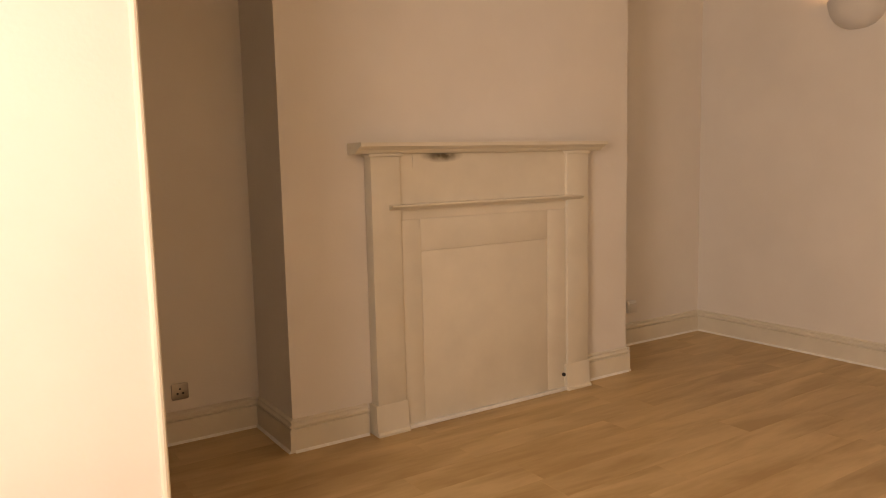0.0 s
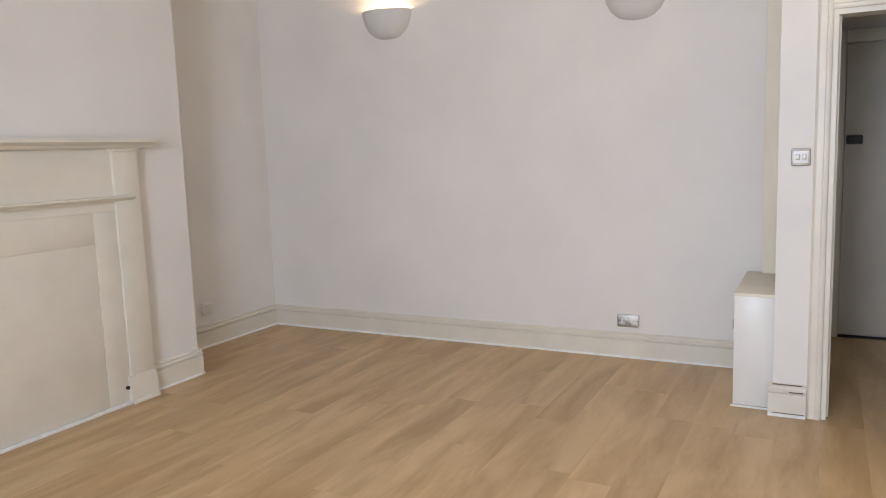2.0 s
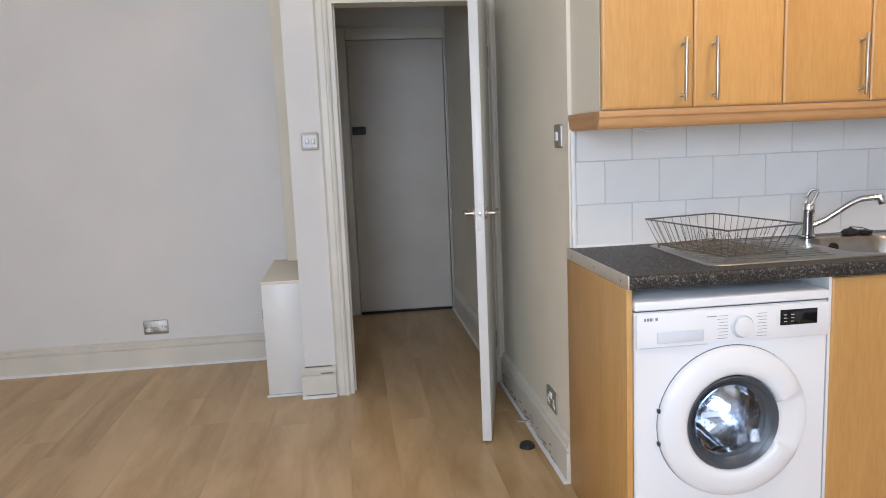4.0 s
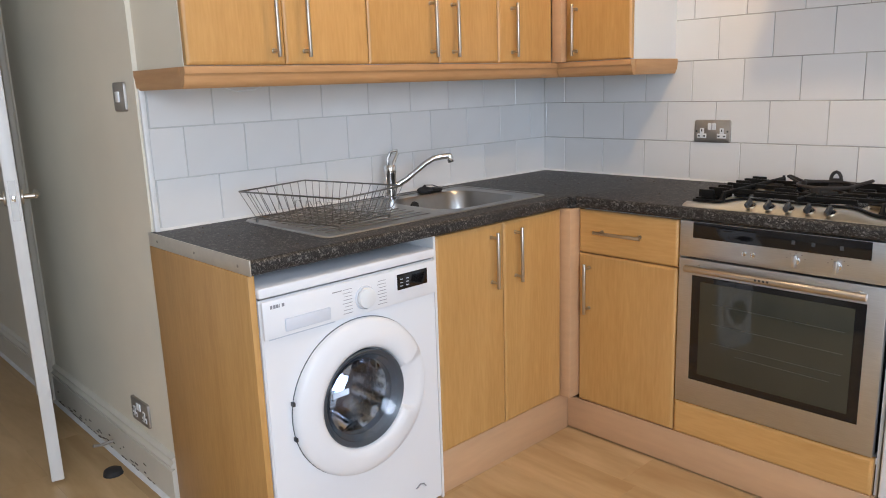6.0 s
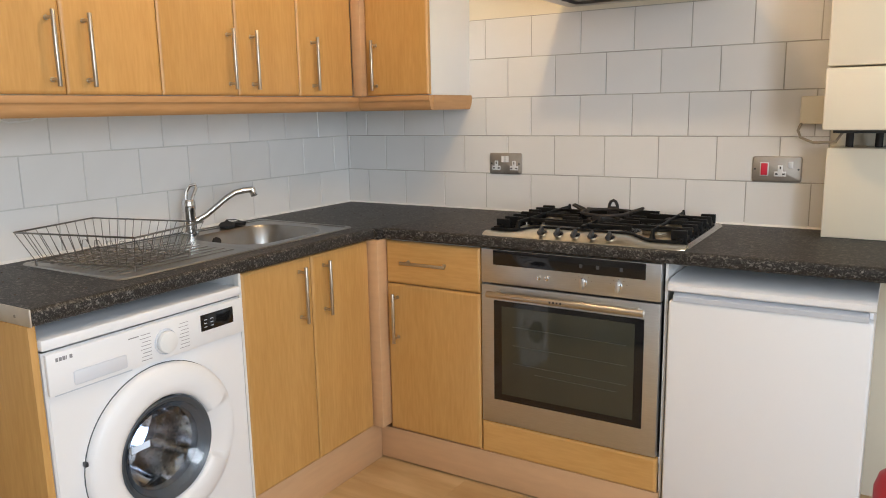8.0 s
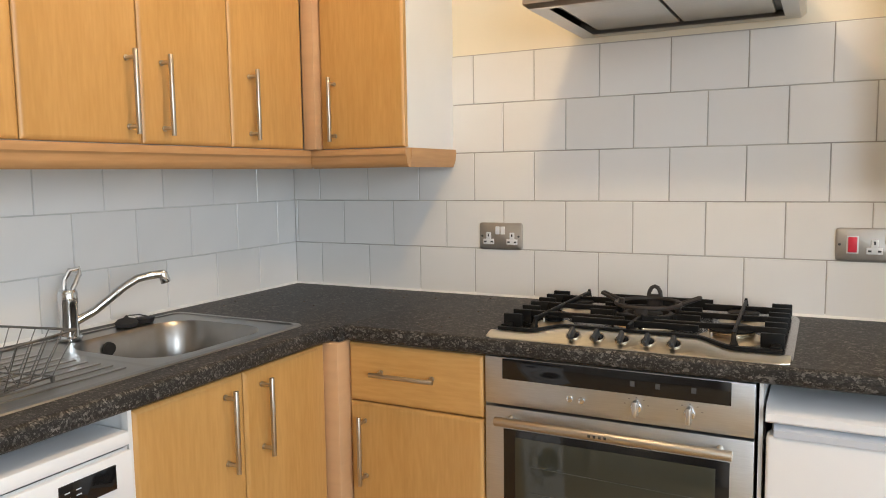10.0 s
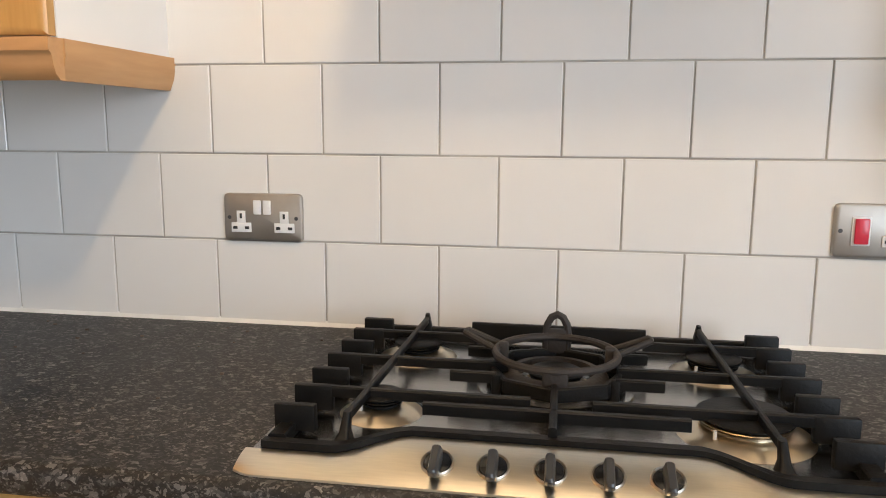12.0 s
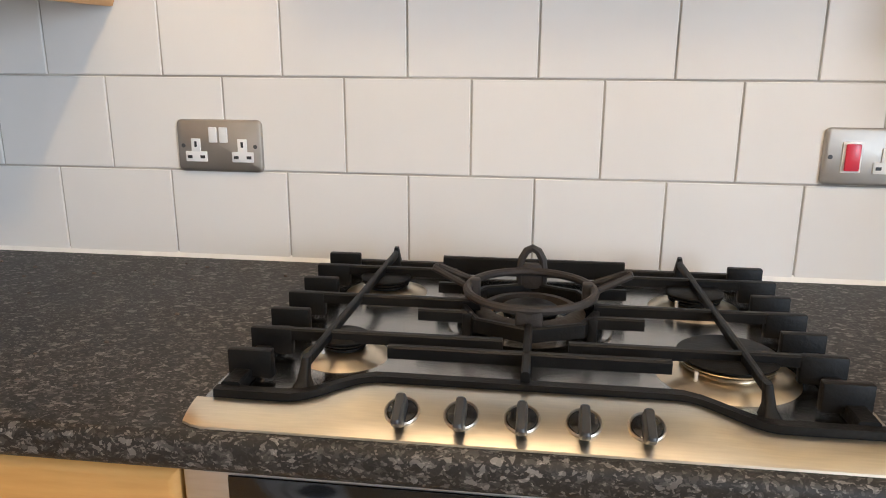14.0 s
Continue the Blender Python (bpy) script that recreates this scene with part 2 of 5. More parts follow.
mx_.data_type = 'RGBA'
mx_.inputs[7].default_value = (0.11, 0.085, 0.05, 1)
nt_.links.new(tc_.outputs["Object"], mp_.inputs[0])
nt_.links.new(mp_.outputs[0], gr_.inputs[0])
nt_.links.new(tc_.outputs["Object"], nz_.inputs[0])
nt_.links.new(nz_.outputs[0], m2_.inputs[0])
nt_.links.new(gr_.outputs[1], mu_.inputs[0])
nt_.links.new(m2_.outputs[0], mu_.inputs[1])
bs_ = nt_.nodes["Principled BSDF"]
nt_.links.new(bs_.inputs["Base Color"].links[0].from_socket, mx_.inputs[6])
nt_.links.new(mu_.outputs[0], mx_.inputs[0])
nt_.links.new(mx_.outputs[2], bs_.inputs["Base Color"])
DIRT = mat("grime", (0.13, 0.10, 0.08), 0.9, vary=0.4, scale=30)
RUBBER = mat("black_rubber", (0.025, 0.023, 0.022), 0.8, vary=0.2)
GLASS = clear_glass("window_glass")
DARK_GLASS = clear_glass("door_glass", (0.86, 0.91, 0.97))
OVEN_GLASS = mat("oven_glass", (0.045, 0.045, 0.033), 0.05, vary=0.05)
DIM_PRINT = mat("dim_print", (0.07, 0.07, 0.072), 0.5)
PRINT = mat("grey_print", (0.25, 0.25, 0.27), 0.5)
BULB = glow("lamp_glow", (1.0, 0.80, 0.52), 6.0)


# ---- building helpers ----
ORIGIN = {}


def thing(name, loc, label, category, group="", kind=""):
    ob = new(name)
    ob.empty_display_size = 0.1
    ob.location = loc
    ORIGIN[ob.name] = Vector(loc)
    return tagged(ob, label, category, group, kind)


def mesh_of(bm, name, material, shift=None, smooth=35):
    if shift is not None:
        bmesh.ops.translate(bm, verts=bm.verts, vec=-shift)
    bmesh.ops.recalc_face_normals(bm, faces=bm.faces)
    me = bpy.data.meshes.new(name)
    bm.to_mesh(me)
    bm.free()
    me.materials.append(material)
    if smooth:
        me.shade_smooth()
        me.set_sharp_from_angle(angle=radians(smooth))
    return me


def part(name, bm, material, parent, label="", smooth=35):
    o = ORIGIN[parent.name]
    ob = new(name, mesh_of(bm, name, material, o, smooth))
    ob.parent = parent
    ORIGIN[ob.name] = o
    if label:
        ob["label"] = label
    return ob


def single(name, bm, material, label, category="", kind="", group="", origin=(0, 0, 0)):
    ob = new(name, mesh_of(bm, name, material, Vector(origin)))
    ob.location = origin
    ORIGIN[ob.name] = Vector(origin)
    return tagged(ob, label, category, group, kind)


def box(x0, x1, y0, y1, z0, z1, bev=0.0, bm=None, seg=2):
    b = bmesh.new()
    bmesh.ops.create_cube(b, size=1.0)
    bmesh.ops.scale(b, verts=b.verts, vec=(abs(x1 - x0), abs(y1 - y0), abs(z1 - z0)))
    bmesh.ops.translate(b, verts=b.verts, vec=((x0 + x1) / 2, (y0 + y1) / 2, (z0 + z1) / 2))
    if bev:
        bmesh.ops.bevel(b, geom=list(b.edges), offset=bev, segments=seg, affect='EDGES', profile=0.5)
    return join(bm, b)


def join(bm, b):
    if bm is None:
        return b
    me = bpy.data.meshes.new("tmp")
    b.to_mesh(me)
    b.free()
    bm.from_mesh(me)
    bpy.data.meshes.remove(me)
    return bm


def cyl(p0, p1, r, bm=None, n=16, r2=None, bev=0.0):
    p0, p1 = Vector(p0), Vector(p1)
    d = p1 - p0
    b = bmesh.new()
    bmesh.ops.create_cone(b, cap_ends=True, segments=n, radius1=r, radius2=r if r2 is None else r2, depth=d.length)
    if bev:
        rim = [e for e in b.edges if abs(e.verts[0].co.z - e.verts[1].co.z) < 1e-6]
        bmesh.ops.bevel(b, geom=rim, offset=bev, segments=2, affect='EDGES', profile=0.5)
    bmesh.ops.transform(b, matrix=Matrix.Translation((p0 + p1) / 2) @ d.to_track_quat('Z', 'Y').to_matrix().to_4x4(), verts=b.verts)
    return join(bm, b)


def tube(points, r, bm=None, n=8, closed=False):
    """A round rod along points."""
    pts = [Vector(p) for p in points]
    b = bmesh.new()
    rings = []
    k = len(pts)
    side = None
    for i, p in enumerate(pts):
        a = pts[(i - 1) % k] if closed or i else p
        c = pts[(i + 1) % k] if closed or i < k - 1 else p
        d = (c - a).normalized()
        if side is None:
            side = d.orthogonal().normalized()
        side = (side - d * side.dot(d)).normalized()
        up = d.cross(side)
        rings.append([b.verts.new(p + r * (math.cos(2 * math.pi * j / n) * side + math.sin(2 * math.pi * j / n) * up)) for j in range(n)])
    for i in range(k if closed else k - 1):
        q, s = rings[i], rings[(i + 1) % k]
        for j in range(n):
            b.faces.new((q[j], q[(j + 1) % n], s[(j + 1) % n], s[j]))
    if not closed:
        b.faces.new(rings[0][::-1])
        b.faces.new(rings[-1])
    return join(bm, b)


def prism(profile, p0, p1, u, v, bm=None):
    """A profile of (a, b) pairs, on the axes u and v, drawn from p0 to p1."""
    p0, p1, u, v = Vector(p0), Vector(p1), Vector(u), Vector(v)
    b = bmesh.new()
    r0 = [b.verts.new(p0 + u * a + v * c) for a, c in profile]
    r1 = [b.verts.new(p1 + u * a + v * c) for a, c in profile]
    k = len(profile)
    for j in range(k):
        b.faces.new((r0[j], r0[(j + 1) % k], r1[(j + 1) % k], r1[j]))
    b.faces.new(r0[::-1])
    b.faces.new(r1)
    return join(bm, b)


def lathe(profile, centre, bm=None, n=32, axis='Z', a0=0.0, a1=2 * math.pi):
    """Turns (radius, height) pairs about an axis through centre."""
    b = bmesh.new()
    full = abs(a1 - a0 - 2 * math.pi) < 1e-4
    cols = []
    for i in range(n if full else n + 1):
        a = a0 + (a1 - a0) * i / n
        cols.append([b.verts.new((r * math.cos(a), r * math.sin(a), h)) for r, h in profile])
    for i in range(n):
        q, s = cols[i], cols[(i + 1) % len(cols)]
        for j in range(len(profile) - 1):
            b.faces.new((q[j], s[j], s[j + 1], q[j + 1]))
    bmesh.ops.remove_doubles(b, verts=b.verts, dist=1e-6)
    m = {'Z': Matrix.Identity(4), '-X': Vector((-1, 0, 0)).to_track_quat('Z', 'Y').to_matrix().to_4x4(), 'Y': Vector((0, 1, 0)).to_track_quat('Z', 'Y').to_matrix().to_4x4()}[axis]
    bmesh.ops.transform(b, matrix=Matrix.Translation(centre) @ m, verts=b.verts)
    return join(bm, b)


# ---- large structure ----
TOP = 2.9
WEST, EAST, NORTH = -4.2, 2.065, 6.89
PIER_X, DOOR_L, DOOR_R, SIDE_Y = 1.26, 2.705, 1.90, 1.868
HALL_X = 3.14
HEAD = 2.025


def wall(name, boxes, material=PAINT, label="off-white painted plaster wall"):
    bm = None
    for bx in boxes:
        bm = box(*bx, bm=bm)
    return single(name, bm, material, label, "wall", "structure")


T = 0.12
wall("wall_south", [(-3.2, 0.0, -T, 0, 0, TOP)], CREAM_PAINT, "cream painted kitchen wall behind the hob")
wall("wall_south_west", [(WEST, -3.2, -T, 0, 0, TOP)], CREAM_PAINT, "plain cream painted wall")
wall("wall_sink", [(0, T, -T, SIDE_Y - T, 0, TOP)], CREAM_PAINT, "cream painted kitchen wall behind the sink")
wall("wall_side", [(0, HALL_X + 0.1, SIDE_Y - T, SIDE_Y, 0, TOP)], CREAM_PAINT, "scuffed cream painted wall beside the door")
wall("wall_door", [(PIER_X, PIER_X + 0.12, DOOR_L, 2.93, 0, TOP), (PIER_X, PIER_X + 0.12, SIDE_Y, DOOR_R, 0, TOP), (PIER_X, PIER_X + 0.12, DOOR_R, DOOR_L, HEAD, TOP)])
wall("wall_pier", [(PIER_X + 0.12, HALL_X + 0.1, 2.81, 2.93, 0, TOP)])
wall("wall_east", [(EAST, EAST + T, 2.93, NORTH + T, 0, TOP)])
wall("wall_north", [(WEST, EAST, NORTH, NORTH + T, 0, TOP)])
wall("chimney_breast", [(-1.714, 0.685, 6.40, NORTH, 0, TOP)], label="off-white painted chimney breast")
wall("wall_partition", [(WEST, -2.63, 5.0, 5.12, 0, TOP)], label="bright white painted partition wall end")
wall("wall_hall_end", [(HALL_X, HALL_X + 0.1, SIDE_Y, 2.81, 0, TOP)])
WIN = [(1.0, 2.3), (2.95, 4.25)]
bxs = [(WEST - 0.2, WEST, -T, WIN[0][0], 0, TOP), (WEST - 0.2, WEST, WIN[0][1], WIN[1][0], 0, TOP), (WEST - 0.2, WEST, WIN[1][1], NORTH + T, 0, TOP)]
for y0, y1 in WIN:
    bxs += [(WEST - 0.2, WEST, y0, y1, 0, 0.75), (WEST - 0.2, WEST, y0, y1, 2.55, TOP)]
wall("wall_west", bxs)
single("ceiling", box(WEST - 0.2, HALL_X + 0.2, -0.2, NORTH + 0.2, TOP, TOP + 0.1), CEILING, "white painted flat ceiling", "ceiling", "structure")
single("ground", box(-60, 60, -60, 60, -3.2, -3.0), mat("asphalt", (0.05, 0.05, 0.05), 0.9, vary=0.2), "grey ground outside the windows", "ground", "structure")
FLOOR = single("floor", box(WEST - 0.2, HALL_X + 0.2, -0.2, NORTH + 0.2, -0.1, -0.008), UNDERLAY, "golden oak laminate plank floor", "floor", "structure")

# sash windows in the west wall
for i, (y0, y1) in enumerate(WIN):
    w = thing("window_%d" % (i + 1), (WEST - 0.1, (y0 + y1) / 2, 0.75), "tall white painted sash window", "window", kind="structure")
    bm = None
    for z0, z1, xx in ((0.79, 1.67, WEST - 0.12), (1.63, 2.51, WEST - 0.16)):
        bm = box(xx, xx + 0.035, y0 + 0.04, y0 + 0.09, z0, z1, bm=bm)
        bm = box(xx, xx + 0.035, y1 - 0.09, y1 - 0.04, z0, z1, bm=bm)
        bm = box(xx, xx + 0.035, y0 + 0.09, y1 - 0.09, z0, z0 + 0.05, bm=bm)
        bm = box(xx, xx + 0.035, y0 + 0.09, y1 - 0.09, z1 - 0.05, z1, bm=bm)
    part("window_frame", bm, DOOR_PAINT, w)
    part("window_sill", box(WEST - 0.2, WEST + 0.06, y0 - 0.05, y1 + 0.05, 0.73, 0.765, 0.006), DOOR_PAINT, w)
    for z0, z1, xx in ((0.83, 1.63, WEST - 0.105), (1.67, 2.47, WEST - 0.145)):
        pane = part("pane", box(xx, xx + 0.004, y0 + 0.085, y1 - 0.085, z0, z1), GLASS, w, smooth=0)
        pane.visible_shadow = False

def rrect(x0, x1, y0, y1, r, z, n=6):
    pts = []
    for cx, cy, a0 in ((x1 - r, y1 - r, 0), (x0 + r, y1 - r, 90), (x0 + r, y0 + r, 180), (x1 - r, y0 + r, 270)):
        for i in range(n + 1):
            t = radians(a0 + 90 * i / n)
            pts.append((cx + r * math.cos(t), cy + r * math.sin(t), z))
    return pts


def loft(loops, bm=None, cap=True):
    b = bmesh.new()
    rings = [[b.verts.new(p) for p in lp] for lp in loops]
    k = len(rings[0])
    for q, s in zip(rings, rings[1:]):
        for j in range(k):
            b.faces.new((q[j], q[(j + 1) % k], s[(j + 1) % k], s[j]))
    if cap:
        b.faces.new(rings[-1])
    return join(bm, b)


# ---- trim ----
SKIRT = [(0, 0), (0.022, 0), (0.022, 0.120), (0.012, 0.123), (0.012, 0.129), (0.023, 0.132), (0.024, 0.140), (0.015, 0.147), (0.013, 0.153), (0.018, 0.157), (0.018, 0.163), (0.008, 0.168), (0.0, 0.170)]


def skirting(p0, p1, out, name="baseboard"):
    ob = single(name, prism(SKIRT, p0, p1, out, (0, 0, 1)), TRIM, "moulded cream painted skirting board", "baseboard", "structure")
    o = Vector(out)
    part("sealant_bead", prism([(0.022, 0), (0.034, 0), (0.030, 0.007), (0.022, 0.012)], p0, p1, out, (0, 0, 1)), SEALANT, ob, "white sealant bead")
    return ob


skirting((EAST, 3.13, 0), (EAST, NORTH, 0), (-1, 0, 0))
skirting((0.685, NORTH, 0), (EAST - 0.022, NORTH, 0), (0, -1, 0))
skirting((WEST, NORTH, 0), (-1.736, NORTH, 0), (0, -1, 0))
skirting((-1.714, 6.378, 0), (-1.714, NORTH - 0.022, 0), (-1, 0, 0))
skirting((0.685, 6.378, 0), (0.685, NORTH - 0.022, 0), (1, 0, 0))
skirting((-1.714, 6.40, 0), (-1.295, 6.40, 0), (0, -1, 0))
skirting((0.275, 6.40, 0), (0.685, 6.40, 0), (0, -1, 0))
skirting((0.015, SIDE_Y, 0), (PIER_X - 0.02, SIDE_Y, 0), (0, 1, 0))
skirting((PIER_X, 2.772, 0), (PIER_X, 2.95, 0), (-1, 0, 0))
skirting((PIER_X + 0.13, SIDE_Y, 0), (HALL_X, SIDE_Y, 0), (0, 1, 0))
skirting((PIER_X + 0.13, 2.81, 0), (HALL_X, 2.81, 0), (0, -1, 0))

# chipped paint and grime by the pier's foot
for (y0, y1, z0, z1) in ((2.785, 2.85, 0.128, 0.134), (2.79, 2.93, 0.166, 0.171), (2.78, 2.93, 0.014, 0.018)):
    bm = box(PIER_X - 0.0245, PIER_X - 0.019, y0, y1, z0, z1, 0.001)
    single("paint_chip", bm, DIRT, "dark grimy chip in the painted skirting", "paint chip", "structure")

ARCH = [(0, 0), (0.018, 0), (0.022, 0.006), (0.022, 0.02), (0.016, 0.026), (0.016, 0.052), (0.010, 0.060), (0.0, 0.066)]


def architrave(x, out, y0, y1, z1, name):
    bm = prism(ARCH, (x, y1, 0), (x, y1, z1 + 0.066), (out, 0, 0), (0, 1, 0))
    bm = prism(ARCH, (x, y0, z1), (x, y1, z1), (out, 0, 0), (0, 0, 1), bm)
    bm = prism(ARCH, (x, y0, 0), (x, y0, z1 + 0.066), (out, 0, 0), (0, -1, 0), bm)
    return single(name, bm, TRIM, "moulded cream painted door architrave", "trim", "structure")


architrave(PIER_X, -1, DOOR_R, DOOR_L, HEAD, "trim")
bm = box(PIER_X - 0.002, PIER_X + 0.14, DOOR_L - 0.025, DOOR_L, 0, HEAD)
bm = box(PIER_X - 0.002, PIER_X + 0.14, DOOR_R, DOOR_R + 0.025, 0, HEAD, bm=bm)
bm = box(PIER_X - 0.002, PIER_X + 0.14, DOOR_R + 0.025, DOOR_L - 0.025, HEAD - 0.025, HEAD, bm=bm)
bm = box(PIER_X + 0.05, PIER_X + 0.075, DOOR_L - 0.037, DOOR_L - 0.025, 0, HEAD - 0.025, bm=bm)
single("door_lining", bm, TRIM, "cream painted door lining", "trim", "structure")

# partition end bead
bm = cyl((-2.63, 5.0, 0), (-2.63, 5.0, TOP), 0.012, n=10)
bm = box(-2.63, -2.616, 5.004, 5.03, 0, TOP, 0.004, bm=bm)
bm = box(-2.63, -2.610, 5.04, 5.12, 0, TOP, 0.006, bm=bm)
single("trim", bm, TRIM, "cream painted bead on the partition end", "trim", "structure")


# ---- doors ----
HINGE = Vector((1.235, 1.935, 0))
d = thing("door_1", (0, 0, 0), "open white painted flush door", "door", kind="structure")
leaf = part("door_leaf", box(0, 0.80, -0.02, 0.02, 0.012, 1.995, 0.003), DOOR_PAINT, d)
for s in (-1, 1):
    bm = cyl((0.745, 0.02 * s, 1.0), (0.745, 0.030 * s, 1.0), 0.026, n=24, bev=0.003)
    bm = cyl((0.745, 0.03 * s, 1.0), (0.745, 0.062 * s, 1.0), 0.009, bm, 14)
    bm = tube([(0.745, 0.06 * s, 1.0), (0.73, 0.066 * s, 1.0), (0.70, 0.068 * s, 1.0), (0.635, 0.068 * s, 1.0)], 0.0095, bm, 12)
    part("door_handle", bm, NICKEL, d, "satin metal lever handle")
part("latch_plate", box(0.8, 0.8015, -0.011, 0.011, 0.93, 1.06), PLATE, d)
part("latch_bolt", box(0.80, 0.809, -0.006, 0.006, 0.992, 1.012, 0.002), CHROME, d)
for z in (0.25, 1.72):
    part("hinge", cyl((-0.004, 0.02, z - 0.05), (-0.004, 0.02, z + 0.05), 0.006, n=10), PLATE, d)
d.matrix_basis = pose(HINGE.x, HINGE.y, 0, 0, 0, 180 - 13.0)

d = thing("door_2", (HALL_X, 2.2, 0), "closed painted flat door at the hall end", "door", kind="structure")
part("door_leaf", box(HALL_X - 0.035, HALL_X - 0.002, 1.90, 2.61, 0.02, 2.055, 0.003), HALL_DOOR_PAINT, d)
bm = box(HALL_X - 0.055, HALL_X - 0.001, 2.615, 2.70, 0, 2.15, 0.004)
bm = box(HALL_X - 0.055, HALL_X - 0.001, 1.885, 1.893, 0, 2.15, 0.002, bm)
bm = box(HALL_X - 0.055, HALL_X - 0.001, 1.893, 2.615, 2.065, 2.15, 0.004, bm)
part("door_frame", bm, TRIM, d)
bm = box(HALL_X - 0.065, HALL_X - 0.035, 2.50, 2.60, 1.375, 1.435, 0.006)
bm = cyl((HALL_X - 0.065, 2.525, 1.405), (HALL_X - 0.085, 2.525, 1.405), 0.018, bm, bev=0.003)
part("night_latch", bm, DARK_PLASTIC, d, "dark metal night latch")
part("draught_strip", box(HALL_X - 0.045, HALL_X - 0.034, 1.9, 2.61, 0.0, 0.018), RUBBER, d)

# ---- boxing beside the pier ----
b0 = thing("pipe_boxing", (1.67, 3.03, 0), "low white painted pipe boxing with a cream top", "pipe boxing")
part("body", box(1.31, EAST - 0.001, 2.932, 3.13, 0.012, 0.606, 0.003), DOOR_PAINT, b0)
part("top_board", box(1.308, EAST - 0.001, 2.932, 3.132, 0.606, 0.622, 0.002), CREAM_PAINT, b0, "cream painted top")
part("sealant_bead", box(1.300, 1.31, 2.932, 3.14, 0.0, 0.012, 0.003), SEALANT, b0)
part("catch", box(1.33, 1.36, 3.13, 3.138, 0.42, 0.47, 0.002), PLATE, b0)
single("pipe_casing", box(1.97, EAST - 0.001, 2.932, 3.045, 0.624, TOP - 0.002, 0.003), CREAM_PAINT, "upright cream painted pipe casing in the corner", "pipe casing", "structure")


# ---- sockets and switches ----
def frame_m(wall_axis, pos):
    """Plates are built facing -y at the origin, z up, and turned onto their wall."""
    turn = {'-y': 0, '+y': 180, '-x': -90, '+x': 90}[wall_axis]
    return pose(*pos, 0, 0, turn)


def hole3(parent, cx, cz):
    part("socket_insert", box(cx - 0.0185, cx + 0.0185, -0.0112, -0.009, cz - 0.020, cz - 0.003, 0.0008, box(cx - 0.008, cx + 0.008, -0.0112, -0.009, cz - 0.004, cz + 0.018, 0.0008)), WHITE_PLASTIC, parent)
    for dx, dz, w, h in ((0, 0.009, 0.004, 0.009), (-0.011, -0.012, 0.008, 0.005), (0.011, -0.012, 0.008, 0.005)):
        part("pin_slot", box(cx + dx - w / 2, cx + dx + w / 2, -0.0118, -0.0108, cz + dz - h / 2, cz + dz + h / 2), DARK_PLASTIC, parent)


def screws(parent, half):
    for s in (-1, 1):
        part("screw", cyl((s * half, -0.0088, 0), (s * half, -0.0100, 0), 0.0035, n=10), DIM_PRINT, parent)


def plate_thing(name, w, label, category, h=0.086):
    p = thing(name, (0, 0, 0), label, category)
    rings = []
    for inset, out in ((0.0, 0.0), (0.0, 0.005), (0.0012, 0.0075), (0.004, 0.009)):
        rings.append([(a_, -out, c_) for a_, c_, _ in rrect(-w / 2 + inset, w / 2 - inset, -h / 2 + inset, h / 2 - inset, 0.009 - inset, 0)])
    part("face_plate", loft(rings), PLATE, p)
    return p


def double_socket(name="double_socket", label="double socket with brushed steel plate and white inserts"):
    p = plate_thing(name, 0.146, label, "socket")
    hole3(p, -0.040, -0.006)
    hole3(p, 0.040, -0.006)
    for dx in (-0.009, 0.009):
        part("rocker", box(dx - 0.007, dx + 0.007, -0.0135, -0.009, 0.006, 0.031, 0.0015), WHITE_PLASTIC, p)
    screws(p, 0.062)
    return p


sock = double_socket()
sock["group"] = "steel double sockets"
sock.matrix_basis = frame_m('+y', (-0.824, 0.0055, 1.102))
copy_thing(sock, frame_m('-x', (EAST, 3.87, 0.25)))["label"] = "double socket with steel plate low on the wall"
copy_thing(sock, frame_m('+y', (0.272, SIDE_Y, 0.245)))["label"] = "double socket with steel plate above the skirting"
cook = plate_thing("cooker_switch", 0.155, "steel cooker switch plate with red rocker and socket", "socket")
part("rocker_frame", box(-0.062 + 0.010, -0.024, -0.0115, -0.009, -0.023, 0.023, 0.001), WHITE_PLASTIC, cook)
part("rocker", box(-0.0485, -0.0275, -0.016, -0.0115, -0.020, 0.020, 0.002), RED_SWITCH, cook, "red rocker switch")
hole3(cook, 0.012, -0.004)
part("rocker", box(0.036, 0.051, -0.0135, -0.009, 0.004, 0.026, 0.0015), WHITE_PLASTIC, cook, "white rocker switch")
screws(cook, 0.068)
# the rocker stands at the east end of the plate as seen from the room
cook.matrix_basis = frame_m('+y', (-1.845, 0.0055, 1.105))
single_s = plate_thing("wall_socket", 0.088, "single dark steel socket low in the alcove", "socket", 0.088)
for dx, dz in ((0, 0.014), (-0.014, -0.01), (0.014, -0.01)):
    part("pin_hole", cyl((dx, -0.0088, dz), (dx, -0.0098, dz), 0.006, n=12), DARK_PLASTIC, single_s)
single_s.matrix_basis = frame_m('-y', (-2.14, NORTH, 0.275))
copy_thing(single_s, frame_m('-y', (-2.36, NORTH, 0.255)))
tel = thing("telephone_socket", (1.24, NORTH, 0.30), "white surface telephone socket box above the skirting", "socket")
part("body", box(1.215, 1.30, NORTH - 0.03, NORTH, 0.25, 0.345, 0.005), WHITE_PLASTIC, tel)
part("cover", box(1.22, 1.295, NORTH - 0.036, NORTH - 0.03, 0.255, 0.325, 0.003), CERAMIC, tel)
lsw = plate_thing("light_switch", 0.088, "square steel light switch beside the door", "light switch", 0.088)
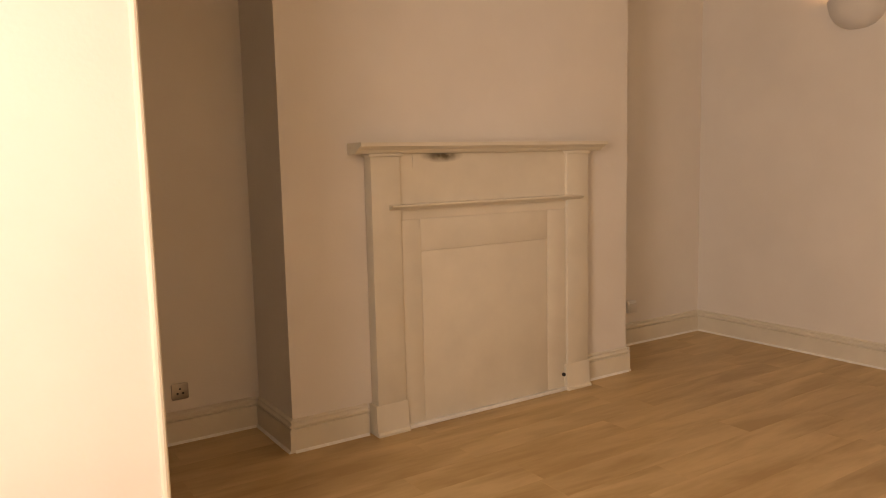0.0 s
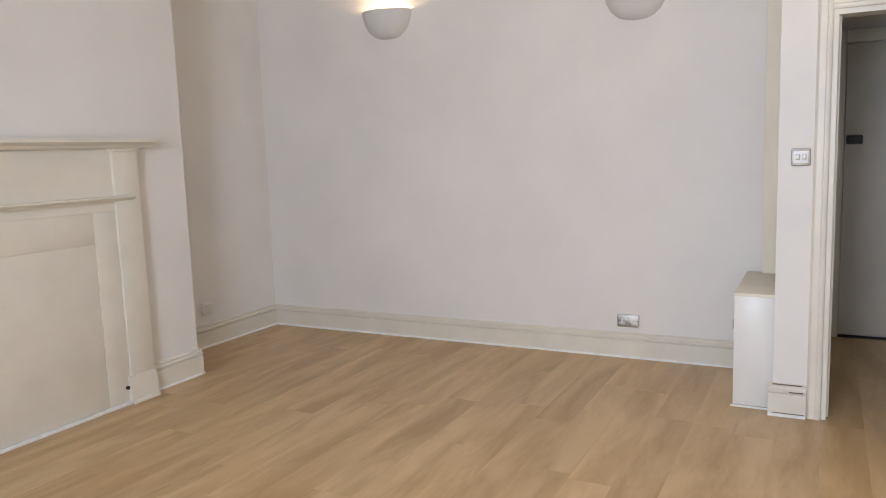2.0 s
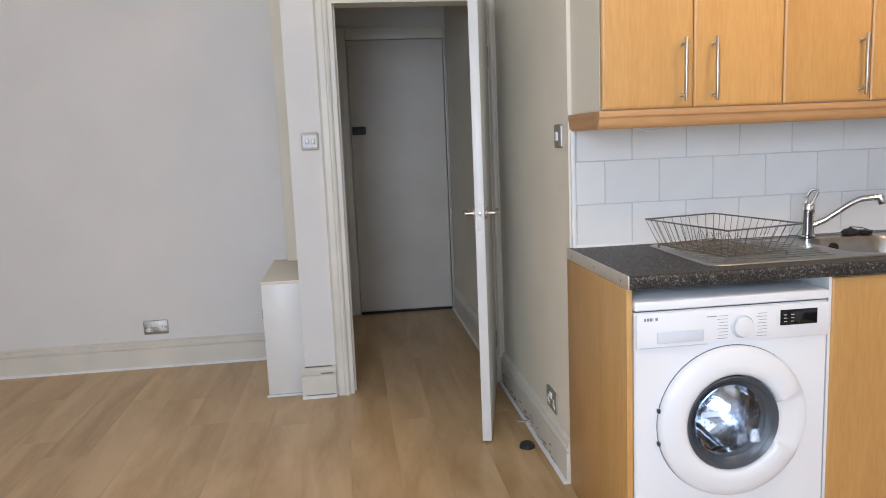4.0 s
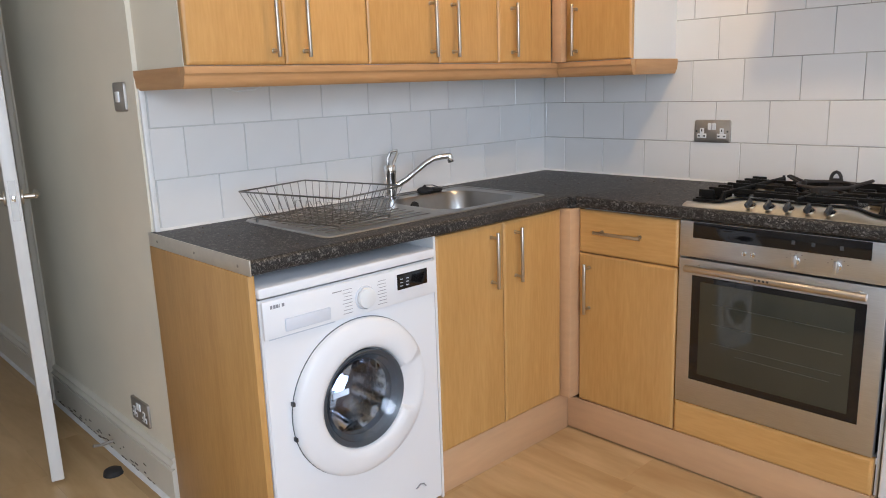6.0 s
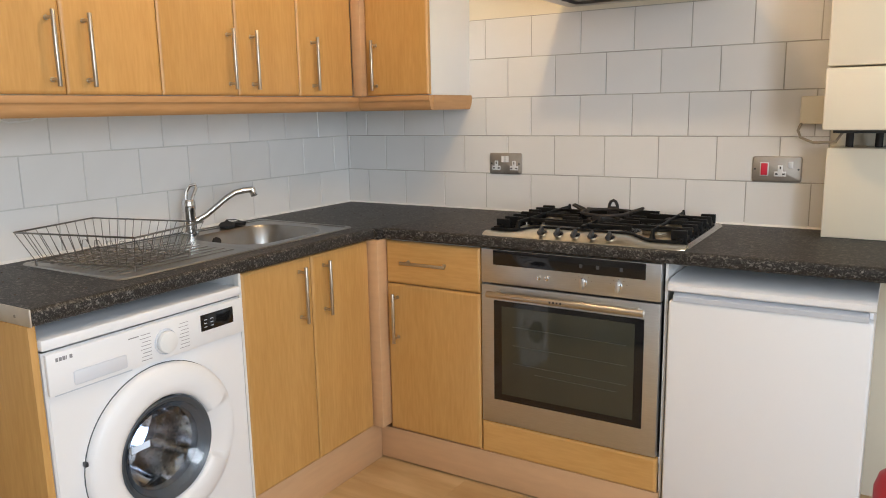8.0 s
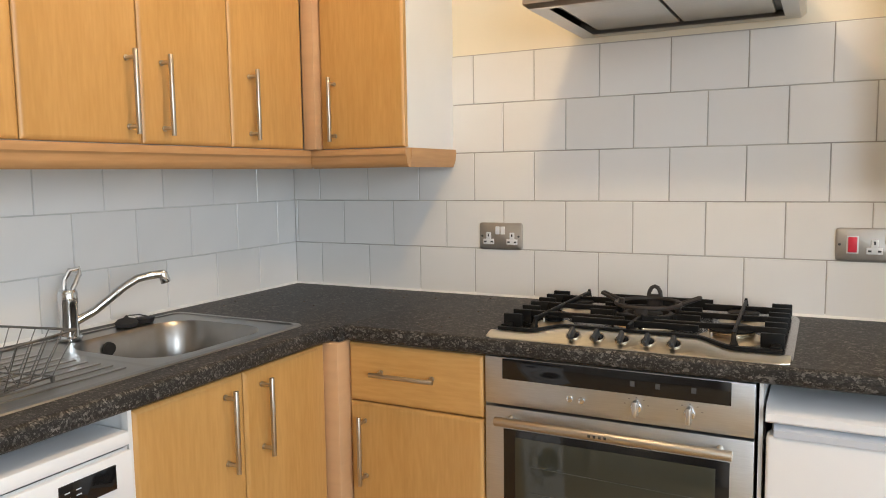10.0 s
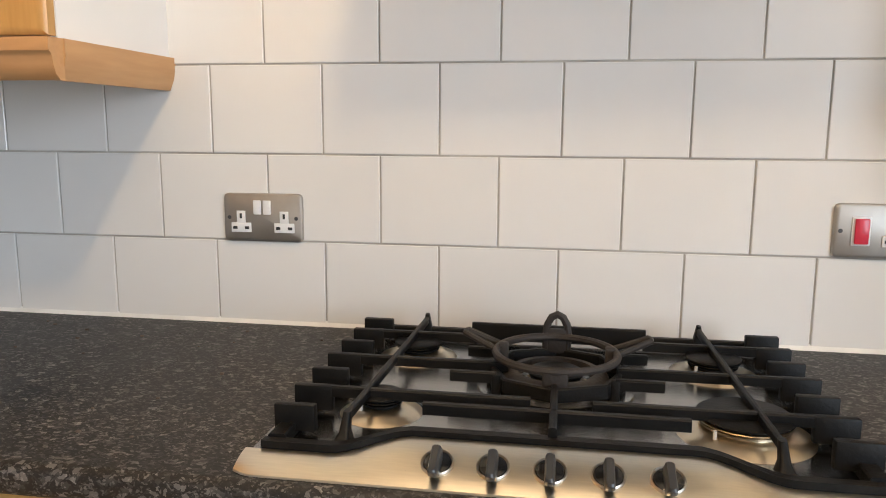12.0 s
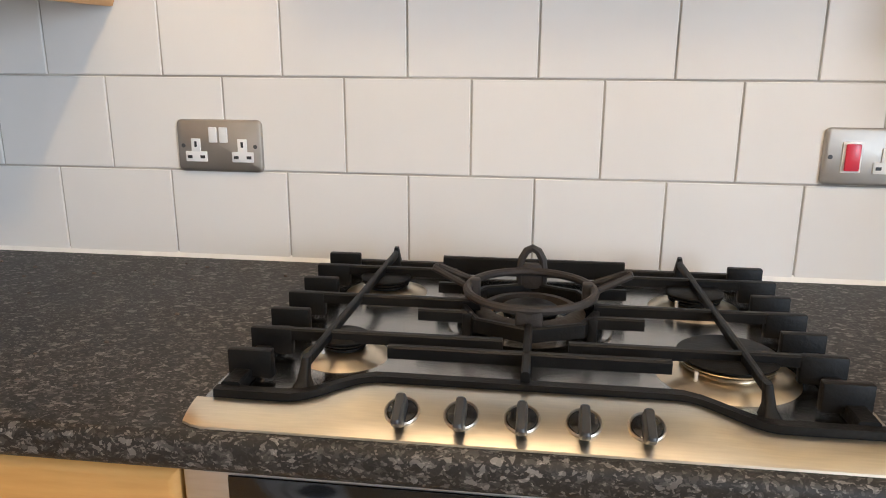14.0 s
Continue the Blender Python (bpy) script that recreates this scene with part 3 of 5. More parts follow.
part("switch_insert", box(-0.033, 0.033, -0.0105, -0.009, -0.03, 0.03, 0.001), WHITE_PLASTIC, lsw)
for dx in (-0.014, 0.014):
    part("rocker", box(dx - 0.010, dx + 0.010, -0.014, -0.0105, -0.014, 0.014, 0.002), PLATE, lsw)
lsw.matrix_basis = frame_m('-x', (PIER_X, 2.827, 1.332))
fsw = plate_thing("fused_switch", 0.086, "steel switch plate with a white rocker", "light switch")
part("rocker", box(-0.012, 0.012, -0.015, -0.009, -0.016, 0.016, 0.002), WHITE_PLASTIC, fsw)
fsw.matrix_basis = frame_m('+y', (0.108, SIDE_Y, 1.308))
stop = thing("door_stop", (0.40, 1.95, 0), "black rubber door stop on the floor", "door stop")
part("pad", lathe([(0, 0), (0.034, 0), (0.030, 0.016), (0.02, 0.022), (0, 0.022)], (0.385, 1.955, 0.0), n=20), RUBBER, stop)
part("pin", tube([(0.50, 1.905, 0.07), (0.50, 1.95, 0.068), (0.50, 1.975, 0.075)], 0.006), PLATE, stop, "metal pin in the skirting")


# ---- wall lamps ----
def sconce(y, zb):
    s = thing("wall_lamp", (EAST, y, zb), "plaster half-bowl wall uplighter", "wall lamp", "wall uplighters")
    prof = [(0.0, 0.0), (0.06, 0.004), (0.11, 0.022), (0.155, 0.06), (0.185, 0.11), (0.20, 0.165), (0.205, 0.20), (0.195, 0.20), (0.175, 0.12), (0.14, 0.06), (0.0, 0.02)]
    bm = lathe(prof, (0, 0, 0), n=28, a0=math.pi / 2, a1=3 * math.pi / 2)
    bmesh.ops.scale(bm, verts=bm.verts, vec=(0.72, 1, 1))
    bmesh.ops.translate(bm, verts=bm.verts, vec=(EAST, y, zb))
    part("bowl", bm, CERAMIC, s)
    part("bulb", cyl((EAST - 0.06, y - 0.06, zb + 0.13), (EAST - 0.06, y + 0.06, zb + 0.13), 0.012, n=12), BULB, s)
    lamp("uplight", 'POINT', pose(EAST - 0.07, y, zb + 0.17), 3.5, WARM, 0.03)


sconce(5.65, 2.258)
sconce(3.82, 2.205)
c = thing("ceiling_lamp", (CEILING_LAMP[0], CEILING_LAMP[1], TOP), "bare bulb on a white cord above the kitchen", "ceiling lamp")
part("rose", lathe([(0, 0), (0.05, 0), (0.045, -0.02), (0.01, -0.03), (0, -0.03)], (CEILING_LAMP[0], CEILING_LAMP[1], TOP)), WHITE_PLASTIC, c)
part("cord", cyl((CEILING_LAMP[0], CEILING_LAMP[1], CEILING_LAMP[2] + 0.095), (CEILING_LAMP[0], CEILING_LAMP[1], TOP - 0.03), 0.004, n=8), WHITE_PLASTIC, c)
part("bulb_holder", cyl((CEILING_LAMP[0], CEILING_LAMP[1], CEILING_LAMP[2] + 0.062), (CEILING_LAMP[0], CEILING_LAMP[1], CEILING_LAMP[2] + 0.1), 0.018, n=16, bev=0.003), WHITE_PLASTIC, c)

# ---- fireplace ----
f = thing("fireplace", (-0.5, 6.40, 0), "cream painted boarded-up fireplace surround with mantel shelf", "fireplace")
BY = 6.40
for x0, x1 in ((-1.262, -1.09), (0.085, 0.258)):
    part("pilaster", box(x0, x1, 6.322, BY, 0.16, 1.493, 0.004), TRIM, f)
    bm = prism([(0, 0), (0.104, 0), (0.104, 0.012), (0.090, 0.020), (0.086, 0.06), (0.082, 0.145), (0.079, 0.165), (0, 0.165)], (x0 - 0.014, BY, 0.0), (x1 + 0.008, BY, 0.0), (0, -1, 0), (0, 0, 1))
    part("plinth_block", bm, TRIM, f)
    part("capital", box(x0 - 0.012, x1 + 0.012, 6.31, BY, 1.478, 1.495, 0.003), TRIM, f)
MANT = [(0, 0), (0.085, 0), (0.1, 0.008), (0.107, 0.02), (0.13, 0.026), (0.137, 0.034), (0.153, 0.036), (0.155, 0.056), (0, 0.056)]
part("mantel_shelf", prism(MANT, (-1.352, BY, 1.493), (0.352, BY, 1.493), (0, -1, 0), (0, 0, 1)), TRIM, f)
part("frieze", box(-1.09, 0.085, 6.342, BY, 1.215, 1.493), TRIM, f)
LOWM = [(0, 0), (0.075, 0), (0.08, 0.008), (0.093, 0.012), (0.103, 0.022), (0.107, 0.024), (0.107, 0.034), (0, 0.036)]
part("lower_moulding", prism(LOWM, (-1.160, BY, 1.192), (0.205, BY, 1.192), (0, -1, 0), (0, 0, 1)), TRIM, f)
bm = box(-1.088, -0.962, 6.338, BY, 0.014, 1.142, 0.002)
bm = box(-0.062, 0.083, 6.338, BY, 0.014, 1.142, 0.002, bm)
bm = box(-0.962, -0.062, 6.338, BY, 0.968, 1.142, 0.002, bm)
part("board_frame", bm, TRIM, f)
part("board", box(-0.960, -0.064, 6.341, BY, 0.014, 0.965, 0.002), TRIM, f)
part("backing_board", box(-1.09, 0.085, 6.3445, BY, 0.012, 1.192), TRIM, f)
part("head_board", box(-1.088, 0.083, 6.342, BY, 1.144, 1.192), TRIM, f)
part("floor_bead", box(-1.075, 0.07, 6.312, 6.34, 0.0, 0.02, 0.004), SEALANT, f, "white sealant bead")
part("gas_cap", cyl((0.06, 6.338, 0.10), (0.06, 6.325, 0.10), 0.011, n=12), RUBBER, f)
part("scorch_mark", box(-1.0, -0.62, 6.3390, 6.3412, 1.415, 1.491), SOOT, f, "dark scorch mark", smooth=0)


# ---- kitchen cabinets ----
def bar_handle(parent, p0, p1, out, r=0.006):
    """A round bar on two posts; out points away from the door."""
    p0, p1, o = Vector(p0), Vector(p1), Vector(out)
    d = (p1 - p0).normalized()
    a, b = p0 + o * 0.032, p1 + o * 0.032
    bm = cyl(a - d * 0.018, b + d * 0.018, r, n=14, bev=0.001)
    for q in (p0, p1):
        bm = cyl(q - o * 0.001, q + o * 0.028, 0.0048, bm, 10)
        bm = cyl(q + o * 0.001, q + o * 0.003, 0.007, bm, 12)
    return part("handle", bm, NICKEL, parent, "satin nickel bar handle")


def shaker(x0, x1, y0, y1, z0, z1, axis):
    """A slab door with a softly bevelled face; axis: the way it faces."""
    bm = box(x0, x1, y0, y1, z0, z1)
    n = Vector(axis)
    face = max(bm.faces, key=lambda q: q.calc_center_median().dot(n))
    bmesh.ops.inset_region(bm, faces=[face], thickness=0.014, depth=0.0)
    for v in face.verts:
        v.co += n * 0.0042
    out = [e for e in bm.edges if e.calc_length() > 0.05]
    bmesh.ops.bevel(bm, geom=out, offset=0.0015, segments=1, affect='EDGES')
    return bm


G = 0.0015
# washing-machine end panel
single("end_panel", box(-0.585, 0.0, 1.862, 1.88, 0.0, 0.868, 0.001), BEECH, "beech laminate end panel beside the washing machine", "cabinet panel", origin=(-0.3, 1.87, 0))

# sink unit
u = thing("sink_cabinet", (-0.3, 0.94, 0.0), "beech sink base cabinet with two doors", "cabinet")
bm = box(-0.56, -0.01, 1.236, 1.254, 0.148, 0.868)
bm = box(-0.56, -0.01, 0.62, 0.638, 0.148, 0.868, bm=bm)
bm = box(-0.56, -0.01, 0.638, 1.236, 0.148, 0.166, bm=bm)
bm = box(-0.56, -0.54, 0.638, 1.236, 0.80, 0.868, bm=bm)
part("body", bm, WHITE_CARCASS, u)
for y0, y1, hy in ((0.943, 1.249, 1.006), (0.636, 0.943, 0.888)):
    dd = part("door", shaker(-0.580, -0.562, y0 + G, y1 - G, 0.152, 0.862, (-1, 0, 0)), BEECH, u)
    bar_handle(dd, (-0.586, hy, 0.672), (-0.586, hy, 0.822), (-1, 0, 0))
part("side_panel", box(-0.582, -0.562, 1.249, 1.258, 0.0, 0.868), WHITE_CARCASS, u)

# corner post
single("corner_post", box(-0.622, -0.566, 0.567, 0.634, 0.15, 0.866, 0.004), PLINTH, "beech corner post between the base cabinets", "cabinet panel", origin=(-0.59, 0.6, 0.15))

# drawer unit
u = thing("drawer_cabinet", (-0.82, 0.3, 0.0), "beech base cabinet with drawer over door", "cabinet")
part("body", box(-1.012, -0.63, 0.02, 0.56, 0.148, 0.868), WHITE_CARCASS, u)
dd = part("drawer_front", shaker(-1.013, -0.624, 0.562, 0.580, 0.706, 0.861, (0, 1, 0)), BEECH_X, u)
bar_handle(dd, (-0.875, 0.586, 0.789), (-0.725, 0.586, 0.789), (0, 1, 0))
dd = part("door", shaker(-1.013, -0.624, 0.562, 0.580, 0.137, 0.702, (0, 1, 0)), BEECH, u)
bar_handle(dd, (-0.672, 0.586, 0.503), (-0.672, 0.586, 0.653), (0, 1, 0))

# plinths
single("plinth", box(-0.570, -0.552, 0.576, 1.26, 0.0, 0.147, 0.001), PLINTH, "pinkish beech plinth under the sink cabinet", "plinth", origin=(-0.55, 0.9, 0))
single("plinth", box(-1.636, -0.570, 0.558, 0.576, 0.006, 0.131, 0.001), PLINTH, "pinkish beech plinth under oven and drawers", "plinth", origin=(-1.1, 0.55, 0))

# oven housing and oven
u = thing("oven_housing", (-1.32, 0.3, 0.0), "beech oven housing with a low drawer front", "cabinet")
bm = box(-1.032, -1.014, 0.02, 0.56, 0.132, 0.868)
bm = box(-1.640, -1.632, 0.02, 0.56, 0.0, 0.868, bm=bm)
bm = box(-1.632, -1.032, 0.02, 0.56, 0.225, 0.243, bm=bm)
part("body", bm, WHITE_CARCASS, u)
part("drawer_front", shaker(-1.630, -1.018, 0.562, 0.580, 0.134, 0.248, (0, 1, 0)), BEECH_X, u)
o = thing("oven", (-1.324, 0.3, 0.245), "built-in stainless steel electric oven with glass door", "oven")
part("body", box(-1.620, -1.04, 0.05, 0.552, 0.246, 0.862), DARK_PLASTIC, o)
part("control_panel", box(-1.626, -1.020, 0.552, 0.584, 0.748, 0.864, 0.002), OVEN_STEEL, o, "brushed steel control panel")
part("display", box(-1.580, -1.066, 0.584, 0.587, 0.812, 0.862, 0.001), BLACK, o, "black glass display strip")
for x in (-1.505, -1.43, -1.375):
    part("display_mark", box(x - 0.005, x + 0.005, 0.587, 0.5874, 0.83, 0.842), DIM_PRINT, o)
for x in (-1.384, -1.497):
    k = part("knob", cyl((x, 0.584, 0.783), (x, 0.590, 0.783), 0.012, n=24, bev=0.002), CHROME, o)
    part("knob_grip", box(x - 0.006, x + 0.006, 0.59, 0.608, 0.764, 0.802, 0.005), STEEL, k)
    for i in range(5):
        a = math.pi * (0.1 + 0.2 * i)
        xx, zz = x + 0.027 * math.cos(a), 0.783 + 0.022 * math.sin(a)
        part("dial_mark", box(xx - 0.002, xx + 0.002, 0.584, 0.5843, zz - 0.001, zz + 0.001), PRINT, o, smooth=0)
for x in (-1.232, -1.260):
    part("button", cyl((x, 0.584, 0.783), (x, 0.590, 0.783), 0.008, n=16, bev=0.002), CHROME, o)
dd = part("oven_door", box(-1.626, -1.020, 0.562, 0.584, 0.252, 0.742, 0.002), OVEN_STEEL, o, "brushed steel oven door")
part("black_surround", box(-1.580, -1.068, 0.584, 0.5865, 0.338, 0.690, 0.001), BLACK, dd)
part("door_glass", box(-1.552, -1.098, 0.5865, 0.588, 0.362, 0.672, 0.0005), OVEN_GLASS, dd)
# glints of the shelves inside, drawn as thin pale rods on the glass
for z, x_a, x_b in ((0.445, -1.50, -1.22), (0.472, -1.53, -1.14), (0.535, -1.53, -1.14), (0.60, -1.53, -1.14)):
    part("shelf_glint", tube([(x_a, 0.5882, z), ((x_a + x_b) / 2, 0.5882, z + 0.003), (x_b, 0.5882, z + 0.006)], 0.0009, n=5), SHELF_GLINT, dd)
bm = cyl((-1.588, 0.622, 0.718), (-1.060, 0.622, 0.718), 0.011, n=18, bev=0.002)
for x in (-1.56, -1.088):
    bm = cyl((x, 0.583, 0.718), (x, 0.62, 0.718), 0.007, bm, 12)
part("handle", bm, NICKEL, dd, "satin steel bar handle")
for i, w in enumerate((0.006, 0.006, 0.006, 0.006)):
    part("badge_mark", box(-1.330 + i * 0.012, -1.330 + i * 0.012 + w, 0.6325, 0.6335, 0.716, 0.722), DARK_PLASTIC, dd, smooth=0)

# fridge
r = thing("fridge", (-1.92, 0.3, 0.0), "white under-counter fridge with grey grip strip", "fridge")
part("body", box(-2.175, -1.655, 0.05, 0.525, 0.02, 0.785, 0.006), WHITE, r)
part("door", box(-2.178, -1.648, 0.53, 0.582, 0.04, 0.758, 0.008, seg=3), WHITE, r)
bm = prism([(0.0, 0.758), (0.055, 0.758), (0.055, 0.772), (0.035, 0.785), (0.0, 0.785)], (-2.165, 0.53, 0), (-1.662, 0.53, 0), (0, 1, 0), (0, 0, 1))
part("grip_strip", bm, GREY_PLASTIC, r, "pale grey finger grip")
bm = prism([(-0.48, 0.785), (0.048, 0.785), (0.055, 0.79), (0.055, 0.806), (0.03, 0.82), (-0.48, 0.82)], (-2.18, 0.53, 0), (-1.646, 0.53, 0), (0, 1, 0), (0, 0, 1))
part("top", bm, WHITE, r)
for x in (-2.14, -1.69):
    part("foot", cyl((x, 0.48, 0.0), (x, 0.48, 0.04), 0.015, n=12), DARK_PLASTIC, r)

# washing machine
w = thing("washing_machine", (-0.3, 1.56, 0.0), "white front-loading washing machine with round door", "washing machine")
WY0, WY1, WX = 1.264, 1.858, -0.590
part("side_panel", box(WX + 0.0065, -0.03, WY0, WY0 + 0.004, 0.012, 0.80), WHITE, w)
part("side_panel", box(WX + 0.0065, -0.03, WY1 - 0.004, WY1, 0.012, 0.80), WHITE, w)
part("back_panel", box(-0.034, -0.03, WY0 + 0.004, WY1 - 0.004, 0.012, 0.80), WHITE, w)
part("base", box(WX + 0.0065, -0.034, WY0 + 0.004, WY1 - 0.004, 0.012, 0.016), WHITE, w)
outer = [(WX + 0.006, q, z) for q, z, _ in rrect(WY0, WY1, 0.012, 0.80, 0.008, 0)]
outer2 = [(WX, q, z) for q, z, _ in rrect(WY0 + 0.004, WY1 - 0.004, 0.016, 0.796, 0.008, 0)]
hole = []
for a0_ in (0, 90, 180, 270):
    for i in range(7):
        t_ = radians(a0_ + 15 * i)
        hole.append((WX, 1.567 + 0.141 * math.cos(t_), 0.456 + 0.141 * math.sin(t_)))
bm = loft([outer, outer2, hole, [(WX + 0.02, q, z) for _, q, z in hole]], cap=False)
part("front_panel", bm, WHITE, w)
part("top_cover", box(WX - 0.004, -0.03, WY0 - 0.001, WY1 + 0.001, 0.804, 0.832, 0.006), WHITE, w)
part("control_panel", box(WX - 0.010, WX, WY0 + 0.002, WY1 - 0.002, 0.697, 0.798, 0.004), WHITE, w)
part("detergent_drawer", box(WX - 0.013, WX - 0.009, 1.655, 1.795, 0.708, 0.742, 0.003), PALE_GREY, w, "pale grey detergent drawer grip")
part("drawer_line", box(WX - 0.0106, WX - 0.0098, 1.845, 1.642, 0.696, 0.6985), GREY_PLASTIC, w, smooth=0)
k = part("program_dial", cyl((WX - 0.01, 1.537, 0.742), (WX - 0.026, 1.537, 0.742), 0.029, n=28, bev=0.004), WHITE_PLASTIC, w)
part("dial_ring", lathe([(0.031, 0), (0.033, 0.003), (0.035, 0)], (WX - 0.010, 1.537, 0.742), axis='-X'), PALE_GREY, w)
for i in range(8):
    for s in (-1, 1):
        zz = 0.710 + i * 0.0095
        y = 1.537 + s * 0.060
        part("print_bar", box(WX - 0.0105, WX - 0.0099, y - 0.016, y + 0.016 - 0.003 * (i % 3), zz, zz + 0.0013), PRINT, w, smooth=0)
for i, l in enumerate((0.006, 0.007, 0.007, 0.002, 0.007)):
    part("badge_mark", box(WX - 0.0105, WX - 0.0099, 1.834 - i * 0.0085 - l, 1.834 - i * 0.0085, 0.776, 0.785), PRINT, w, smooth=0)
part("print_bar", box(WX - 0.0105, WX - 0.0099, 1.615, 1.645, 0.776, 0.7785), PRINT, w, smooth=0)
part("display", box(WX - 0.0125, WX - 0.0095, 1.305, 1.420, 0.736, 0.782, 0.001), BLACK, w, "black display")
for i in range(3):
    for j in range(2):
        part("display_mark", box(WX - 0.0130, WX - 0.0124, 1.400 - j * 0.022, 1.410 - j * 0.022, 0.746 + i * 0.010, 0.748 + i * 0.010), GREY_PLASTIC, w, smooth=0)
DC = (WX, 1.567, 0.456)
RING = [(0.229, 0.000), (0.2295, 0.010), (0.226, 0.019), (0.218, 0.025), (0.200, 0.031), (0.176, 0.034), (0.158, 0.033), (0.149, 0.028), (0.143, 0.016), (0.140, 0.004), (0.140, 0.0)]
SCOOP = [(0.229, 0.000), (0.2295, 0.010), (0.226, 0.018), (0.218, 0.020), (0.200, 0.017), (0.176, 0.014), (0.158, 0.013), (0.149, 0.012), (0.143, 0.010), (0.140, 0.004), (0.140, 0.0)]
bm = bmesh.new()
cols = []
for i in range(96):
    ang = 2 * math.pi * i / 96
    off = abs(math.degrees(ang) - 184)
    k = min(max((27 - off) / 5, 0), 1)
    k = k * k * (3 - 2 * k)
    cols.append([bm.verts.new((WX - (h0 * (1 - k) + h1 * k), DC[1] - 0.005 + r0 * math.cos(ang), DC[2] + r0 * math.sin(ang))) for (r0, h0), (_, h1) in zip(RING, SCOOP)])
for i in range(96):
    for j in range(len(RING) - 1):
        bm.faces.new((cols[i][j], cols[(i + 1) % 96][j], cols[(i + 1) % 96][j + 1], cols[i][j + 1]))
dr = part("door", bm, WHITE, w, "white plastic porthole ring with scooped grip")
# solid dark ring that paints the shade in the gap round the door
part("gap_shade_ring", lathe([(0.229, 0.0004), (0.229, 0.002), (0.231, 0.002), (0.231, 0.0004)], (DC[0], DC[1] - 0.005, DC[2]), n=64, axis='-X'), RIM_GREY, dr, "dark ring standing for the shade in the door gap")
part("porthole_rim", lathe([(0.143, 0.024), (0.139, 0.028), (0.128, 0.020), (0.112, 0.004), (0.110, -0.02), (0.139, -0.02)], DC, n=48, axis='-X'), RIM_GREY, dr, "dark grey inner rim")
part("door_glass", lathe([(0.127, 0.020), (0.118, 0.012), (0.10, -0.004), (0.07, -0.02), (0.0, -0.028), (0.0, -0.033), (0.072, -0.025), (0.104, -0.008), (0.122, 0.010), (0.127, 0.020)], DC, n=40, axis='-X'), DARK_GLASS, dr).visible_shadow = False
for z in (0.40, 0.50):
    part("hinge", box(WX - 0.013, WX, 1.785, 1.7925, z, z + 0.011, 0.001), DARK_PLASTIC, dr)
drum = part("drum", lathe([(0.136, -0.015), (0.18, -0.04), (0.18, -0.30), (0.0, -0.31)], DC, n=40, axis='-X'), DRUM, w, "perforated steel drum")
part("notice_label", box(DC[0] + 0.045, DC[0] + 0.046, 1.575, 1.635, 0.452, 0.470), WHITE_PLASTIC, w, "small white paper label")
for i in range(3):
    a = 2 * math.pi * i / 3 + 0.5
    p = Vector((0, math.cos(a), math.sin(a)))
    c0 = Vector(DC) + p * 0.150
    part("paddle", cyl(c0 + Vector((0.06, 0, 0)), c0 + Vector((0.28, 0, 0)), 0.045, n=18, r2=0.045), DRUM, drum)
bm = None
for i in range(40):
    for j in range(6):
        a = 2 * math.pi * i / 40
        p = Vector(DC) + Vector((0.305, 0.03 * (j + 1) * 0.9 * math.cos(a), 0.03 * (j + 1) * 0.9 * math.sin(a)))
        if bm is None:
            bm = bmesh.new()
        vs = [bm.verts.new(p + Vector((0, 0.003 * math.cos(t), 0.003 * math.sin(t)))) for t in (0, 1.57, 3.14, 4.71)]
        bm.faces.new(vs)
for i in range(44):
    for j in range(8):
        a = 2 * math.pi * (i + 0.5 * (j % 2)) / 44
        er, et = Vector((0, math.cos(a), math.sin(a))), Vector((0, -math.sin(a), math.cos(a)))
        p = Vector(DC) + er * 0.1785 + Vector((0.07 + 0.027 * j, 0, 0))
        bm.faces.new([bm.verts.new(p + et * 0.004 * math.cos(t) + Vector((0.004 * math.sin(t), 0, 0))) for t in (0, 1.05, 2.09, 3.14, 4.19, 5.24)])
tagged(part("drum_hole", bm, DARK_PLASTIC, drum, smooth=0), kind="stuff")
bm = tube([(WX - 0.001, 1.375, 0.082), (WX - 0.004, 1.36, 0.094), (WX - 0.004, 1.345, 0.090), (WX - 0.001, 1.335, 0.078)], 0.002)
part("filter_mark", bm, PRINT, w)
for y in (1.30, 1.82):
    part("foot", cyl((-0.52, y, 0), (-0.52, y, 0.014), 0.02, n=14), DARK_PLASTIC, w)

# ---- worktop ----
WT0, WT1 = 0.868, 0.908
R = 0.014


def nosing(y_or_x, n=6):
    return [(y_or_x - R + R * math.sin(math.pi / 2 * i / n), WT1 - R + R * math.cos(math.pi / 2 * i / n)) for i in range(n + 1)] + \
           [(y_or_x - R + R * math.cos(math.pi / 2 * i / n), WT0 + R - R * math.sin(math.pi / 2 * i / n)) for i in range(n + 1)]


# sink cut-out runs through the top
SX0, SX1, SY0, SY1 = -0.525, -0.06, 0.635, 1.600
BX0, BX1, BZ0, BZ1 = -0.475, -0.135, 0.70, 1.085
wt = thing("worktop", (-0.3, 0.6, WT0), "dark speckled granite-look laminate worktop", "worktop")
a = nosing(0.600)
prof = [(0.0, WT1)] + a + [(0.0, WT0)]
bm = prism(prof, (-2.50, 0, 0), (-0.62, 0, 0), (0, 1, 0), (0, 0, 1))
part("hob_run", bm, WORKTOP, wt, smooth=30)
part("corner_piece", box(-0.62, -0.58, 0.0, 0.62, WT0, WT1), WORKTOP, wt)
rim_o = [rrect(-0.58, 0.0, 0.0, 1.876, 0.0005, z) for z in (WT0, WT1)]
